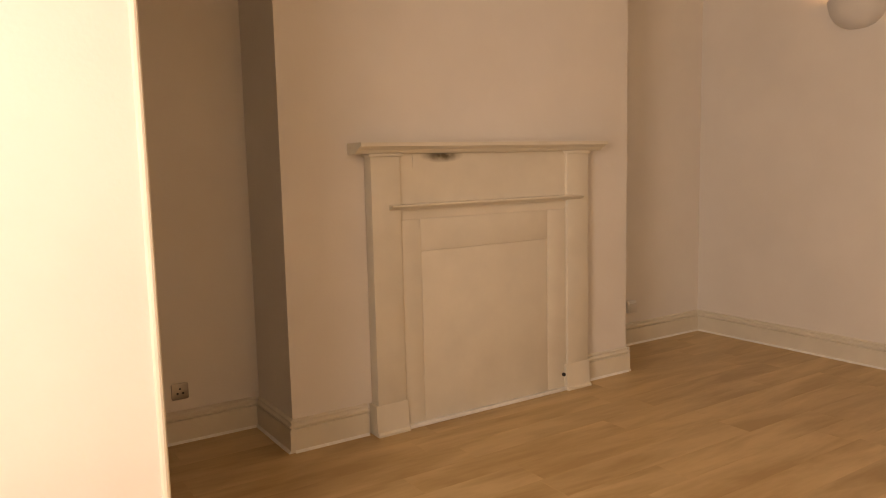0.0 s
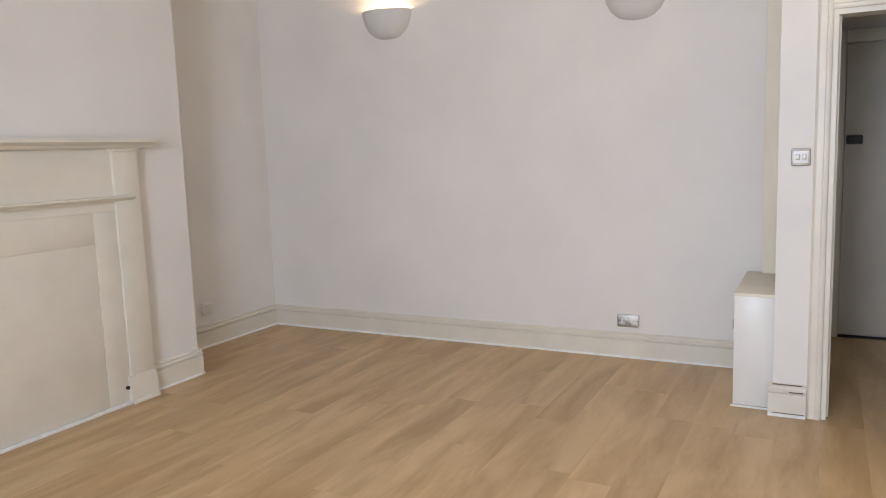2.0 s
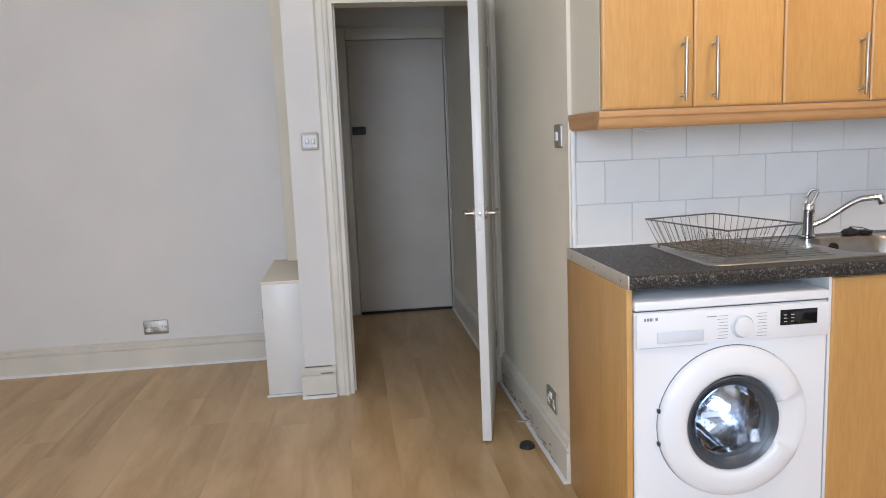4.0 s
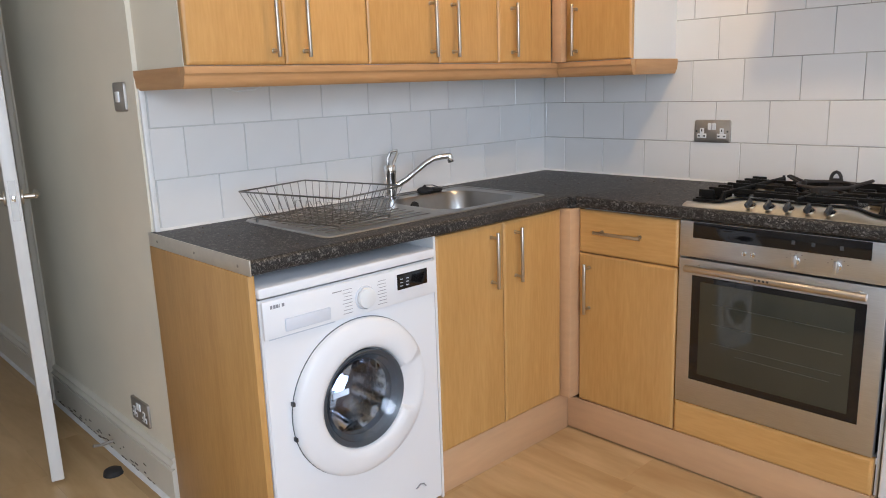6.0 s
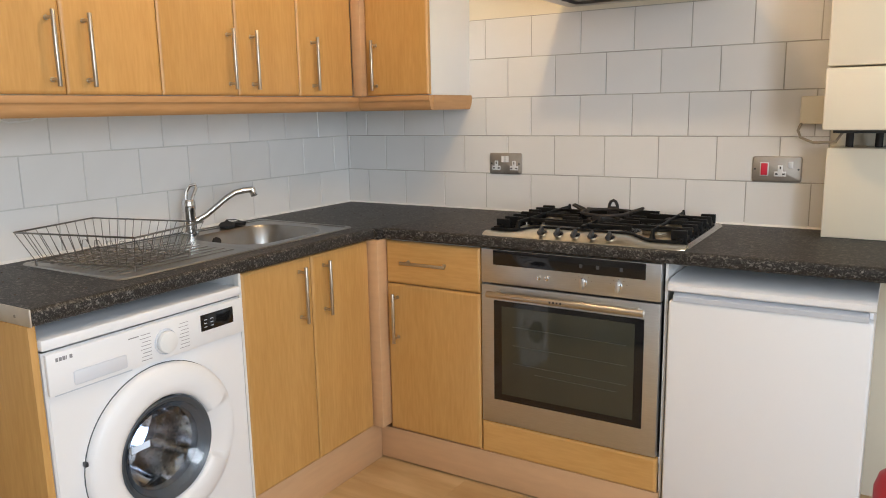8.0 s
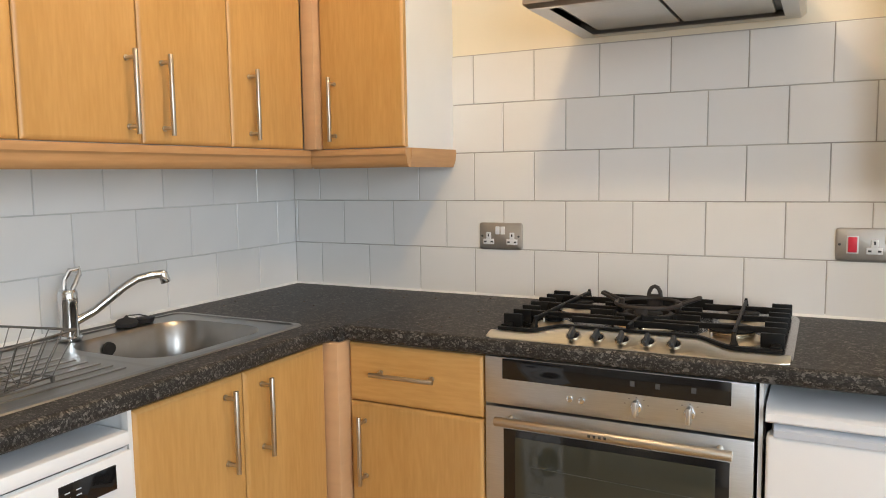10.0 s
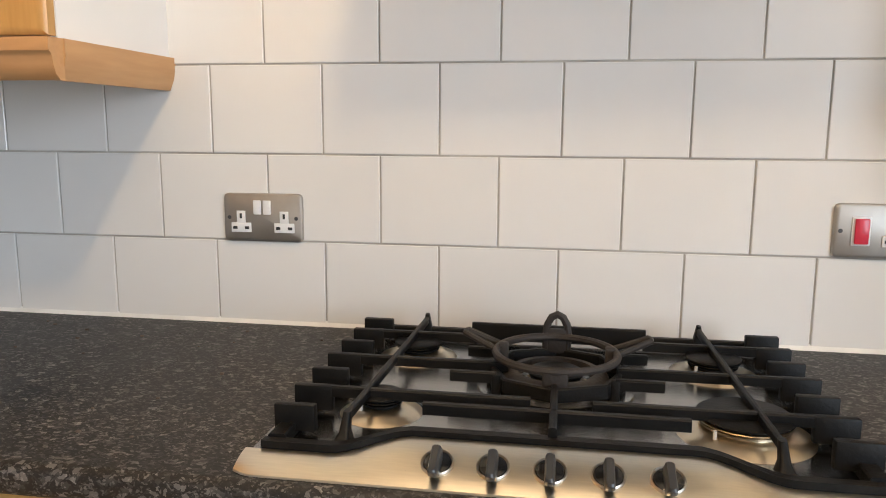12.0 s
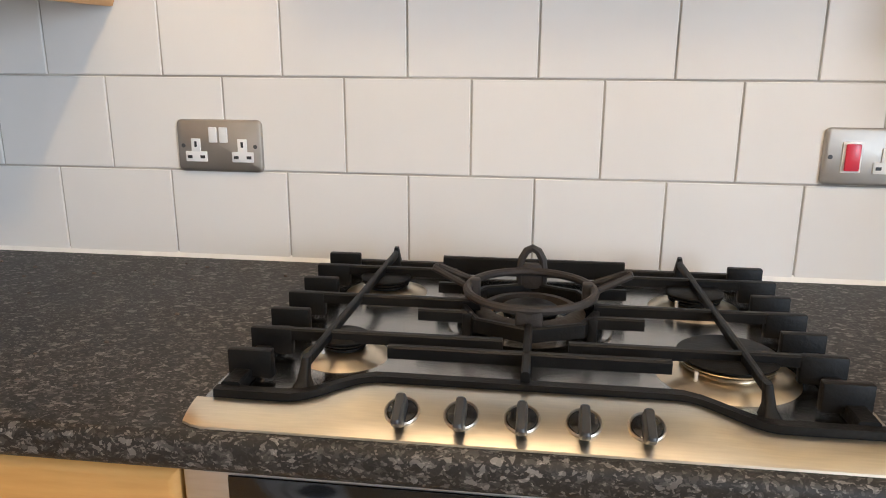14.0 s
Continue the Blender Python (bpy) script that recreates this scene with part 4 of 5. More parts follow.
rim_i = [rrect(BX0 - 0.02, BX1 + 0.02, BZ0 - 0.02, BZ1 + 0.02, 0.09, z) for z in (WT0, WT1)]
bm = loft([rim_i[0], rim_o[0], rim_o[1], rim_i[1], rim_i[0]], cap=False)
bmesh.ops.remove_doubles(bm, verts=bm.verts, dist=1e-6)
part("sink_run", bm, WORKTOP, wt, smooth=30)
b2 = [(0.0, WT1)] + [(p - 0.58, z) for p, z in nosing(0.600)] + [(0.0, WT0)]
part("front_edge", prism(b2, (-0.58, 0.62, 0), (-0.58, 1.876, 0), (-1, 0, 0), (0, 0, 1)), WORKTOP, wt, smooth=30)
part("end_strip", box(-0.600, 0.0, 1.876, 1.8795, WT0 + 0.001, WT1 + 0.002, 0.0008), ALUMINIUM, wt, "screwed metal end strip")
for x in (-0.54, -0.3, -0.06):
    part("screw", cyl((x, 1.8785, 0.888), (x, 1.8805, 0.888), 0.004, n=10), PLATE, wt)
single("sealant", prism([(0, 0), (0.010, 0), (0, 0.010)], (-0.004, 0.012, WT1), (-0.004, 1.86, WT1), (-1, 0, 0), (0, 0, 1)), SEALANT, "white sealant along the worktop", "sealant", "structure")
single("sealant", prism([(0, 0), (0.009, 0), (0, 0.009)], (-2.0, 0.004, WT1), (-0.004, 0.004, WT1), (0, 1, 0), (0, 0, 1)), SEALANT, "white sealant along the worktop", "sealant", "structure")
single("sealant", box(-0.014, 0.0, 1.846, 1.862, WT1, 1.34, 0.003), SEALANT, "white corner strip at the tile edge", "trim", "structure")


# ---- sink ----
ZS = WT1 + 0.004
s = thing("kitchen_sink", (-0.3, 1.1, WT1), "stainless steel inset sink with drainer", "sink")
bm = loft([rrect(SX0, SX1, SY0, SY1, 0.03, WT1 + 0.0005), rrect(SX0 + 0.002, SX1 - 0.002, SY0 + 0.002, SY1 - 0.002, 0.029, ZS),
           rrect(SX0 + 0.016, SX1 - 0.016, SY0 + 0.016, SY1 - 0.016, 0.024, ZS + 0.001), rrect(SX0 + 0.020, SX1 - 0.020, SY0 + 0.020, SY1 - 0.020, 0.022, ZS - 0.002)], cap=False)
# deck around the bowl
outer = rrect(SX0 + 0.020, SX1 - 0.020, SY0 + 0.020, 1.115, 0.002, ZS - 0.002)
hole = rrect(BX0, BX1, BZ0, BZ1, 0.10, ZS - 0.003)
bm = loft([outer, hole, rrect(BX0 + 0.008, BX1 - 0.008, BZ0 + 0.008, BZ1 - 0.008, 0.095, ZS - 0.015), rrect(BX0 + 0.016, BX1 - 0.016, BZ0 + 0.016, BZ1 - 0.016, 0.09, ZS - 0.12),
           rrect(BX0 + 0.05, BX1 - 0.05, BZ0 + 0.05, BZ1 - 0.05, 0.07, ZS - 0.152)], bm)
bm = loft([rrect(SX0 + 0.020, SX1 - 0.020, 1.115, SY1 - 0.020, 0.002, ZS - 0.002), rrect(SX0 + 0.030, SX1 - 0.030, 1.125, SY1 - 0.030, 0.01, ZS - 0.003)], bm)
part("basin", bm, SINK_STEEL, s)
for i in range(9):
    x = SX0 + 0.075 + i * 0.039
    part("drainer_rib", box(x - 0.006, x + 0.006, 1.15, 1.55, ZS - 0.004, ZS - 0.0005, 0.0015), SINK_STEEL, s)
part("overflow", cyl((BX1 - 0.006, 0.946, ZS - 0.036), (BX1 - 0.016, 0.946, ZS - 0.038), 0.018, n=20), RUBBER, s, "dark round overflow")
part("waste", lathe([(0.0, 0.0), (0.03, 0.0), (0.035, 0.004), (0.0, 0.002)], (-0.3, 0.89, ZS - 0.150)), CHROME, s)
t = thing("mixer_tap", (-0.105, 1.02, ZS), "chrome single-lever mixer tap with swivel spout", "tap")
TX, TY = -0.105, 1.02
part("body", lathe([(0.028, 0), (0.028, 0.006), (0.022, 0.010), (0.021, 0.085), (0.023, 0.09), (0.023, 0.115), (0.019, 0.122), (0, 0.124)], (TX, TY, ZS)), CHROME, t)
part("spout", tube([(TX, TY, ZS + 0.035), (TX - 0.03, TY - 0.05, ZS + 0.065), (TX - 0.062, TY - 0.115, ZS + 0.118), (TX - 0.075, TY - 0.145, ZS + 0.135), (TX - 0.09, TY - 0.175, ZS + 0.140), (TX - 0.105, TY - 0.205, ZS + 0.142)], 0.0105, n=14), CHROME, t)
part("aerator", cyl((TX - 0.102, TY - 0.200, ZS + 0.145), (TX - 0.106, TY - 0.208, ZS + 0.118), 0.013, n=16, bev=0.002), CHROME, t)
lev = [(TX + 0.012, TY, ZS + 0.12), (TX + 0.014, TY - 0.004, ZS + 0.145), (TX + 0.004, TY - 0.012, ZS + 0.168), (TX - 0.006, TY - 0.03, ZS + 0.172), (TX - 0.010, TY - 0.028, ZS + 0.158), (TX - 0.012, TY - 0.004, ZS + 0.12)]
part("lever", tube(lev, 0.006, n=10), CHROME, t, "chrome loop lever")
p = thing("sink_plug", (-0.10, 0.84, ZS), "dark plug and strainer on the sink edge", "sink plug")
part("plug", lathe([(0.0, 0.0), (0.026, 0.0), (0.03, 0.010), (0.022, 0.018), (0.008, 0.022), (0.0, 0.030)], (-0.10, 0.85, ZS)), RUBBER, p)
part("strainer", lathe([(0.0, 0.0), (0.022, 0.0), (0.026, 0.012), (0.0, 0.014)], (-0.10, 0.79, ZS)), WORN_IRON, p)
part("chain", tube([(-0.10, 0.85, ZS + 0.028), (-0.09, 0.80, ZS + 0.022), (-0.08, 0.745, ZS + 0.004)], 0.002, n=6), CHROME, p)

# dish rack of wire
RACK = thing("dish_rack", (0, 0, 0), "silver wire dish drying rack on the drainer", "dish rack")
A, Bq = 0.205, 0.145
a0, b0_ = 0.17, 0.115
top = [(-A, -Bq, 0.098), (A, -Bq, 0.098), (A, Bq, 0.098), (-A, Bq, 0.098)]
base = [(-a0, -b0_, 0.012), (a0, -b0_, 0.012), (a0, b0_, 0.012), (-a0, b0_, 0.012)]
part("rim", tube(top, 0.0026, closed=True, n=6), WIRE, RACK)
part("base_ring", tube(base, 0.0022, closed=True, n=6), WIRE, RACK)


def lerp(p, q, t):
    return tuple(x + (y - x) * t for x, y in zip(p, q))


for i in range(4):
    n = 13 if i % 2 == 0 else 8
    for j in range(n):
        f0 = j / n
        part("side_wire", tube([lerp(top[i], top[(i + 1) % 4], f0), lerp(base[i], base[(i + 1) % 4], f0)], 0.0012, n=5), WIRE, RACK)
for j in range(1, 15):
    x = -a0 + 2 * a0 * j / 15
    part("base_wire", tube([(x, -b0_, 0.012), (x, b0_, 0.012)], 0.0013, n=5), WIRE, RACK)
    if j % 2:
        part("plate_wire", tube([(x, -0.05, 0.013), (x + 0.006, -0.035, 0.05), (x + 0.006, -0.02, 0.052), (x, -0.005, 0.013)], 0.0013, n=5), WIRE, RACK)
for j in range(1, 5):
    y = -b0_ + 2 * b0_ * j / 5
    part("cross_wire", tube([(-a0, y, 0.010), (a0, y, 0.010)], 0.0015, n=5), WIRE, RACK)
for x, y in ((-a0, -b0_), (a0, -b0_), (a0, b0_), (-a0, b0_)):
    part("foot", cyl((x, y, 0.0), (x, y, 0.013), 0.004, n=8), WIRE, RACK)
RACK.matrix_basis = pose(-0.285, 1.445, ZS + 0.001, 0, 0, 13)

# ---- wall cabinets ----
Z0, Z1 = 1.380, 2.11
runs = [((1.258, 1.855), [(1.558, 1.855, 1.598), (1.258, 1.558, 1.497)]), ((0.662, 1.258), [(0.958, 1.258, 0.998), (0.662, 0.958, 0.897)]), ((0.33, 0.662), [(0.352, 0.662, 0.594)])]
for (y0, y1), doors in runs:
    u = thing("wall_cabinet", (-0.15, (y0 + y1) / 2, Z0), "beech-fronted wall cabinet with white sides", "cabinet", "kitchen wall cabinets")
    part("body", box(-0.30, -0.001, y0 + 0.001, y1 - 0.001, Z0, Z1), WHITE_CARCASS if y1 < 1.8 else BOILER, u)
    for a_, b_, hy in doors:
        dd = part("door", shaker(-0.320, -0.302, a_ + G, b_ - G, Z0 + 0.002, Z1, (-1, 0, 0)), BEECH, u)
        bar_handle(dd, (-0.326, hy, 1.419), (-0.326, hy, 1.573), (-1, 0, 0))
u = thing("wall_cabinet", (-0.5, 0.15, Z0), "beech-fronted corner wall cabinet with white side", "cabinet", "kitchen wall cabinets")
part("body", box(-0.657, -0.001, 0.001, 0.30, Z0, Z1), WHITE_CARCASS, u)
dd = part("door", shaker(-0.657, -0.366, 0.302, 0.320, Z0 + 0.002, Z1, (0, 1, 0)), BEECH, u)
bar_handle(dd, (-0.420, 0.326, 1.419), (-0.420, 0.326, 1.573), (0, 1, 0))
part("corner_post", box(-0.364, -0.318, 0.302, 0.350, Z0, Z1, 0.004), PLINTH, u)
PEL = [(0, 0), (0.010, 0), (0.019, 0.008), (0.023, 0.020), (0.024, 0.030), (0.026, 0.034), (0.030, 0.038), (0.031, 0.045), (0.029, 0.056), (0, 0.056)]
single("pelmet", prism(PEL, (-0.300, 0.30, 1.323), (-0.300, 1.866, 1.323), (-1, 0, 0), (0, 0, 1)), PELMET_Y, "moulded beech light pelmet under the wall cabinets", "pelmet", origin=(-0.3, 1, 1.325))
single("pelmet", prism([(p * 0.4, q) for p, q in PEL], (0.0, 1.855, 1.323), (-0.299, 1.855, 1.323), (0, 1, 0), (0, 0, 1)), PELMET_X, "moulded beech pelmet return at the cabinet end", "pelmet", origin=(-0.2, 1.86, 1.325))
single("pelmet", prism(PEL, (-0.664, 0.300, 1.323), (-0.325, 0.300, 1.323), (0, 1, 0), (0, 0, 1)), PELMET_X, "moulded beech light pelmet under the corner cabinet", "pelmet", origin=(-0.5, 0.3, 1.325))
single("pelmet", prism([(0, 0), (0.012, 0), (0.02, 0.02), (0.022, 0.034), (0.022, 0.056), (0, 0.056)], (-0.645, 0.0, 1.323), (-0.645, 0.300, 1.323), (-1, 0, 0), (0, 0, 1)), PELMET_Y, "moulded beech pelmet return beside the tiles", "pelmet", origin=(-0.65, 0.2, 1.325))
single("light_cable", tube([(-0.2, 1.72, 1.389), (-0.2, 1.70, 1.325), (-0.21, 1.66, 1.312), (-0.21, 1.60, 1.316), (-0.2, 1.57, 1.326), (-0.2, 1.55, 1.389)], 0.0025, n=6), WHITE_PLASTIC, "thin white cable hanging under the pelmet", "cable", origin=(-0.2, 1.65, 1.32))

# ---- hood ----
HX0, HX1, HY = -1.682, -1.078, 0.480
h = thing("cooker_hood", (-1.38, 0.0, 1.692), "stainless steel cooker hood above the hob", "cooker hood")
bm = loft([rrect(HX0, HX1, 0.002, HY, 0.004, 1.747), rrect(HX0, HX1, 0.002, HY, 0.004, 1.702), rrect(HX0 + 0.012, HX1 - 0.012, 0.010, HY - 0.012, 0.004, 1.692),
           rrect(HX0 + 0.05, HX1 - 0.05, 0.035, HY - 0.05, 0.004, 1.696)], cap=False)
part("canopy_rim", bm, STEEL, h)
part("filter_recess", box(HX0 + 0.05, HX1 - 0.05, 0.035, HY - 0.05, 1.712, 1.724), DARK_PLASTIC, h)
for x0, x1 in ((HX0 + 0.07, -1.383), (-1.374, HX1 - 0.07)):
    fl = part("grease_filter", box(x0, x1, 0.06, HY - 0.075, 1.702, 1.711, 0.002), STEEL, h, "mesh grease filter")
bm = loft([rrect(HX0, HX1, 0.002, HY, 0.004, 1.747), rrect(-1.50, -1.26, 0.002, 0.25, 0.004, 1.90)], cap=False)
part("canopy", bm, STEEL, h)
part("chimney", box(-1.50, -1.26, 0.002, 0.25, 1.90, TOP - 0.002, 0.003), STEEL, h)

# ---- boiler ----
bo = thing("boiler", (-2.3, 0.0, 1.24), "cream enamelled wall boiler with pipes below", "boiler")
part("case", box(-2.50, -2.0, 0.002, 0.300, 1.425, 2.10, 0.006), BOILER, bo)
part("front_panel", box(-2.502, -1.998, 0.002, 0.302, 1.244, 1.421, 0.006), BOILER, bo)
for x in (-2.06, -2.14, -2.22, -2.30):
    part("pipe", cyl((x, 0.09, 1.185), (x, 0.09, 1.26), 0.011, n=12), WORN_IRON, bo)
part("under_tray", box(-2.49, -2.02, 0.005, 0.20, 1.232, 1.245), DARK_PLASTIC, bo)
single("boiler_pipe_box", box(-2.50, -2.004, 0.002, 0.165, WT1 + 0.001, 1.186, 0.003), BOILER, "cream painted pipe box on the worktop", "pipe boxing", origin=(-2.25, 0.08, WT1))
sp = thing("spur_box", (-1.945, 0.0, 1.30), "cream surface connection box on the tiles", "connection box")
part("body", box(-1.982, -1.908, 0.003, 0.035, 1.255, 1.345, 0.005), BOILER, sp)
single("boiler_cable", tube([(-1.915, 0.03, 1.262), (-1.905, 0.035, 1.235), (-1.915, 0.04, 1.212), (-1.955, 0.06, 1.197), (-2.02, 0.08, 1.200), (-2.05, 0.08, 1.25)], 0.0045, n=8), CABLE, "grey-brown cable looping to the boiler", "cable", origin=(-1.95, 0.05, 1.2))

# ---- fire extinguisher ----
e = thing("fire_extinguisher", (-2.32, 0.45, 0), "red fire extinguisher on the floor beside the fridge", "fire extinguisher")
EX, EY = -2.275, 0.44
part("cylinder", lathe([(0, 0), (0.062, 0), (0.066, 0.008), (0.066, 0.25), (0.055, 0.288), (0.03, 0.312), (0.018, 0.316), (0, 0.316)], (EX, EY, 0)), RED, e)
part("valve", cyl((EX, EY, 0.315), (EX, EY, 0.35), 0.014, n=14), BURNER, e)
part("trigger", box(EX - 0.012, EX + 0.03, EY - 0.01, EY + 0.01, 0.35, 0.362, 0.003), DARK_PLASTIC, e)
part("hose", tube([(EX, EY - 0.012, 0.335), (EX, EY - 0.06, 0.325), (EX, EY - 0.080, 0.26), (EX, EY - 0.078, 0.14)], 0.008), RUBBER, e)

# ---- gas hob ----
hb = thing("gas_hob", (-1.35, 0.32, WT1), "stainless steel five-burner gas hob with black pan supports", "hob")
X0, X1 = -1.692, -1.015
bm = loft([rrect(X0, X1, 0.055, 0.548, 0.012, WT1 + 0.0005), rrect(X0 + 0.010, X1 - 0.010, 0.063, 0.545, 0.012, WT1 + 0.010), rrect(X0 + 0.018, X1 - 0.018, 0.070, 0.53, 0.010, WT1 + 0.011),
           rrect(X0 + 0.035, X1 - 0.035, 0.085, 0.515, 0.02, WT1 + 0.009)])
part("base_tray", bm, HOB_STEEL, hb, "brushed steel tray")


def rise(x):
    """How far the knob panel swells back, 0 at the ends, 1 in the middle."""
    q = (0.235 - abs(x + 1.345)) / 0.09
    q = min(max(q, 0), 1)
    return q * q * (3 - 2 * q)


bm = bmesh.new()
cols = []
NX = 60
for i in range(NX + 1):
    x = X0 + 0.004 + (X1 - X0 - 0.008) * i / NX
    k = rise(x)
    yb = 0.541 - 0.027 * k
    zt = 0.012 + 0.014 * k
    edge = min(abs(x - X0), abs(x - X1)) / 0.03
    yf = 0.584 - 0.012 * (1 - min(edge, 1)) ** 2
    col = [(x, yf, WT1 + 0.0005), (x, yf - 0.0006, WT1 + 0.0028)]
    for q in (0.10, 0.22, 0.36, 0.52, 0.68, 0.84, 0.95, 1.0):
        col.append((x, yf - (yf - yb) * q, WT1 + 0.0028 + (zt - 0.0028) * (1 - (1 - q) ** 1.9)))
    col.append((x, yb - 0.003, WT1 + 0.006))
    cols.append([bm.verts.new(c) for c in col])
for q, s_ in zip(cols, cols[1:]):
    for j in range(len(q) - 1):
        bm.faces.new((q[j], s_[j], s_[j + 1], q[j + 1]))
bm.faces.new(cols[0])
bm.faces.new(cols[-1][::-1])
part("knob_panel", bm, BRASSY, hb, "brushed steel knob panel")
for i in range(5):
    x = -1.231 - i * 0.0565
    c0 = Vector((x, 0.556, WT1 + 0.0185))
    n_ = Vector((0, 0.40, 0.92)).normalized()
    tilt = Matrix.Translation(c0) @ pose(0, 0, 0, -23.5, 0, 0)
    bm = lathe([(0.0142, -0.005), (0.0172, -0.005), (0.0172, 0.0010), (0.0160, 0.0022), (0.0148, 0.0010), (0.0142, -0.005)], (0, 0, 0), n=28)
    bmesh.ops.transform(bm, matrix=tilt, verts=bm.verts)
    part("knob_collar", bm, NICKEL, hb, "satin knob collar")
    k = part("knob", cyl(c0 - n_ * 0.004, c0 + n_ * 0.0015, 0.0145, n=24, bev=0.0015), BLACK, hb, "black control knob")
    bm = loft([rrect(-0.0052, 0.0052, -0.010, 0.022, 0.0035, 0.003, 3), rrect(-0.0052, 0.0052, -0.009, 0.028, 0.0035, 0.011, 3), rrect(-0.0046, 0.0046, -0.006, 0.031, 0.0035, 0.0195, 3), rrect(-0.0032, 0.0032, -0.003, 0.029, 0.0026, 0.022, 3)])
    bmesh.ops.transform(bm, matrix=tilt, verts=bm.verts)
    part("knob_grip", bm, DARK_PLASTIC, k)
burners = [(-1.137, 0.410, 0.0275), (-1.137, 0.178, 0.035), (-1.345, 0.285, 0.036), (-1.565, 0.188, 0.037), (-1.560, 0.405, 0.053)]
ZB = WT1 + 0.0085
for bi, (x, y, r_) in enumerate(burners):
    b = part("burner_base", lathe([(r_ + 0.024, 0), (r_ + 0.0225, 0.0015), (r_ + 0.004, 0.009), (r_ - 0.004, 0.0105), (0, 0.0105)], (x, y, ZB), n=36), BURNER, hb, "pale alloy burner skirt")
    part("burner_neck", lathe([(r_ - 0.008, 0.010), (r_ - 0.008, 0.013), (r_ - 0.003, 0.0135), (r_ - 0.003, 0.0155), (r_ - 0.007, 0.016), (r_ - 0.007, 0.0178), (r_ - 0.001, 0.0183), (r_, 0.020), (r_ - 0.004, 0.0215), (0, 0.0215)], (x, y, ZB), n=36), BURNER if bi == 4 else IRON, b, "ribbed flame ring")
    part("burner_cap", lathe([(r_ - 0.003, 0.0216), (r_ + 0.0005, 0.0225), (r_ + 0.001, 0.0245), (r_ - 0.003, 0.027), (0, 0.0275)], (x, y, ZB), n=36), IRON, b, "black burner cap")
    part("spark_plug", cyl((x + r_ * 0.75, y + r_ * 0.75, ZB), (x + r_ * 0.75, y + r_ * 0.75, ZB + 0.019), 0.0022, n=8), CERAMIC, b, "white ceramic spark plug")
part("centre_dish", lathe([(0.105, 0.0004), (0.103, 0.0035), (0.090, 0.005), (0.078, 0.0015), (0.060, 0.001)], (-1.345, 0.285, ZB), n=48), HOB_STEEL, hb, "shiny dish under the centre burner")
x, y, r_ = burners[2]
part("outer_burner", lathe([(0.066, 0.010), (0.070, 0.020), (0.060, 0.026), (0.052, 0.026), (0.052, 0.010)], (x, y, ZB), n=36), WORN_IRON, hb)
ZG = WT1 + 0.014
ZT = WT1 + 0.045


def bar(p0, p1, w=0.009, h_=0.014, bm=None):
    """A rectangular cast bar from p0 to p1, its top on the points."""
    p0, p1 = Vector(p0), Vector(p1)
    d_ = (p1 - p0).normalized()
    sd = d_.cross(Vector((0, 0, 1))).normalized()
    return prism([(-w / 2, -h_), (w / 2, -h_), (w / 2, -0.002), (w / 2 - 0.002, 0), (-w / 2 + 0.002, 0), (-w / 2, -0.002)], p0, p1, sd, Vector((0, 0, 1)), bm)


# frame rails of the pan supports
front = []
for i in range(41):
    x = X0 + 0.020 + (X1 - X0 - 0.040) * i / 40
    front.append((x, 0.533 - 0.027 * rise(x), ZG + 0.006 + 0.012 * rise(x)))
bm = loft([[(x, y - 0.006, z), (x, y + 0.006, z), (x, y + 0.006, z - 0.014), (x, y - 0.006, z - 0.014)] for x, y, z in front])
part("front_rail", bm, IRON, hb)
part("back_rail", bar((X0 + 0.03, 0.085, ZG + 0.016), (X1 - 0.03, 0.085, ZG + 0.016), 0.012, 0.016), IRON, hb)
for x in (X0 + 0.034, X1 - 0.034):
    part("side_rail", bar((x, 0.085, ZG + 0.010), (x, 0.528, ZG + 0.010), 0.020, 0.014), IRON, hb)
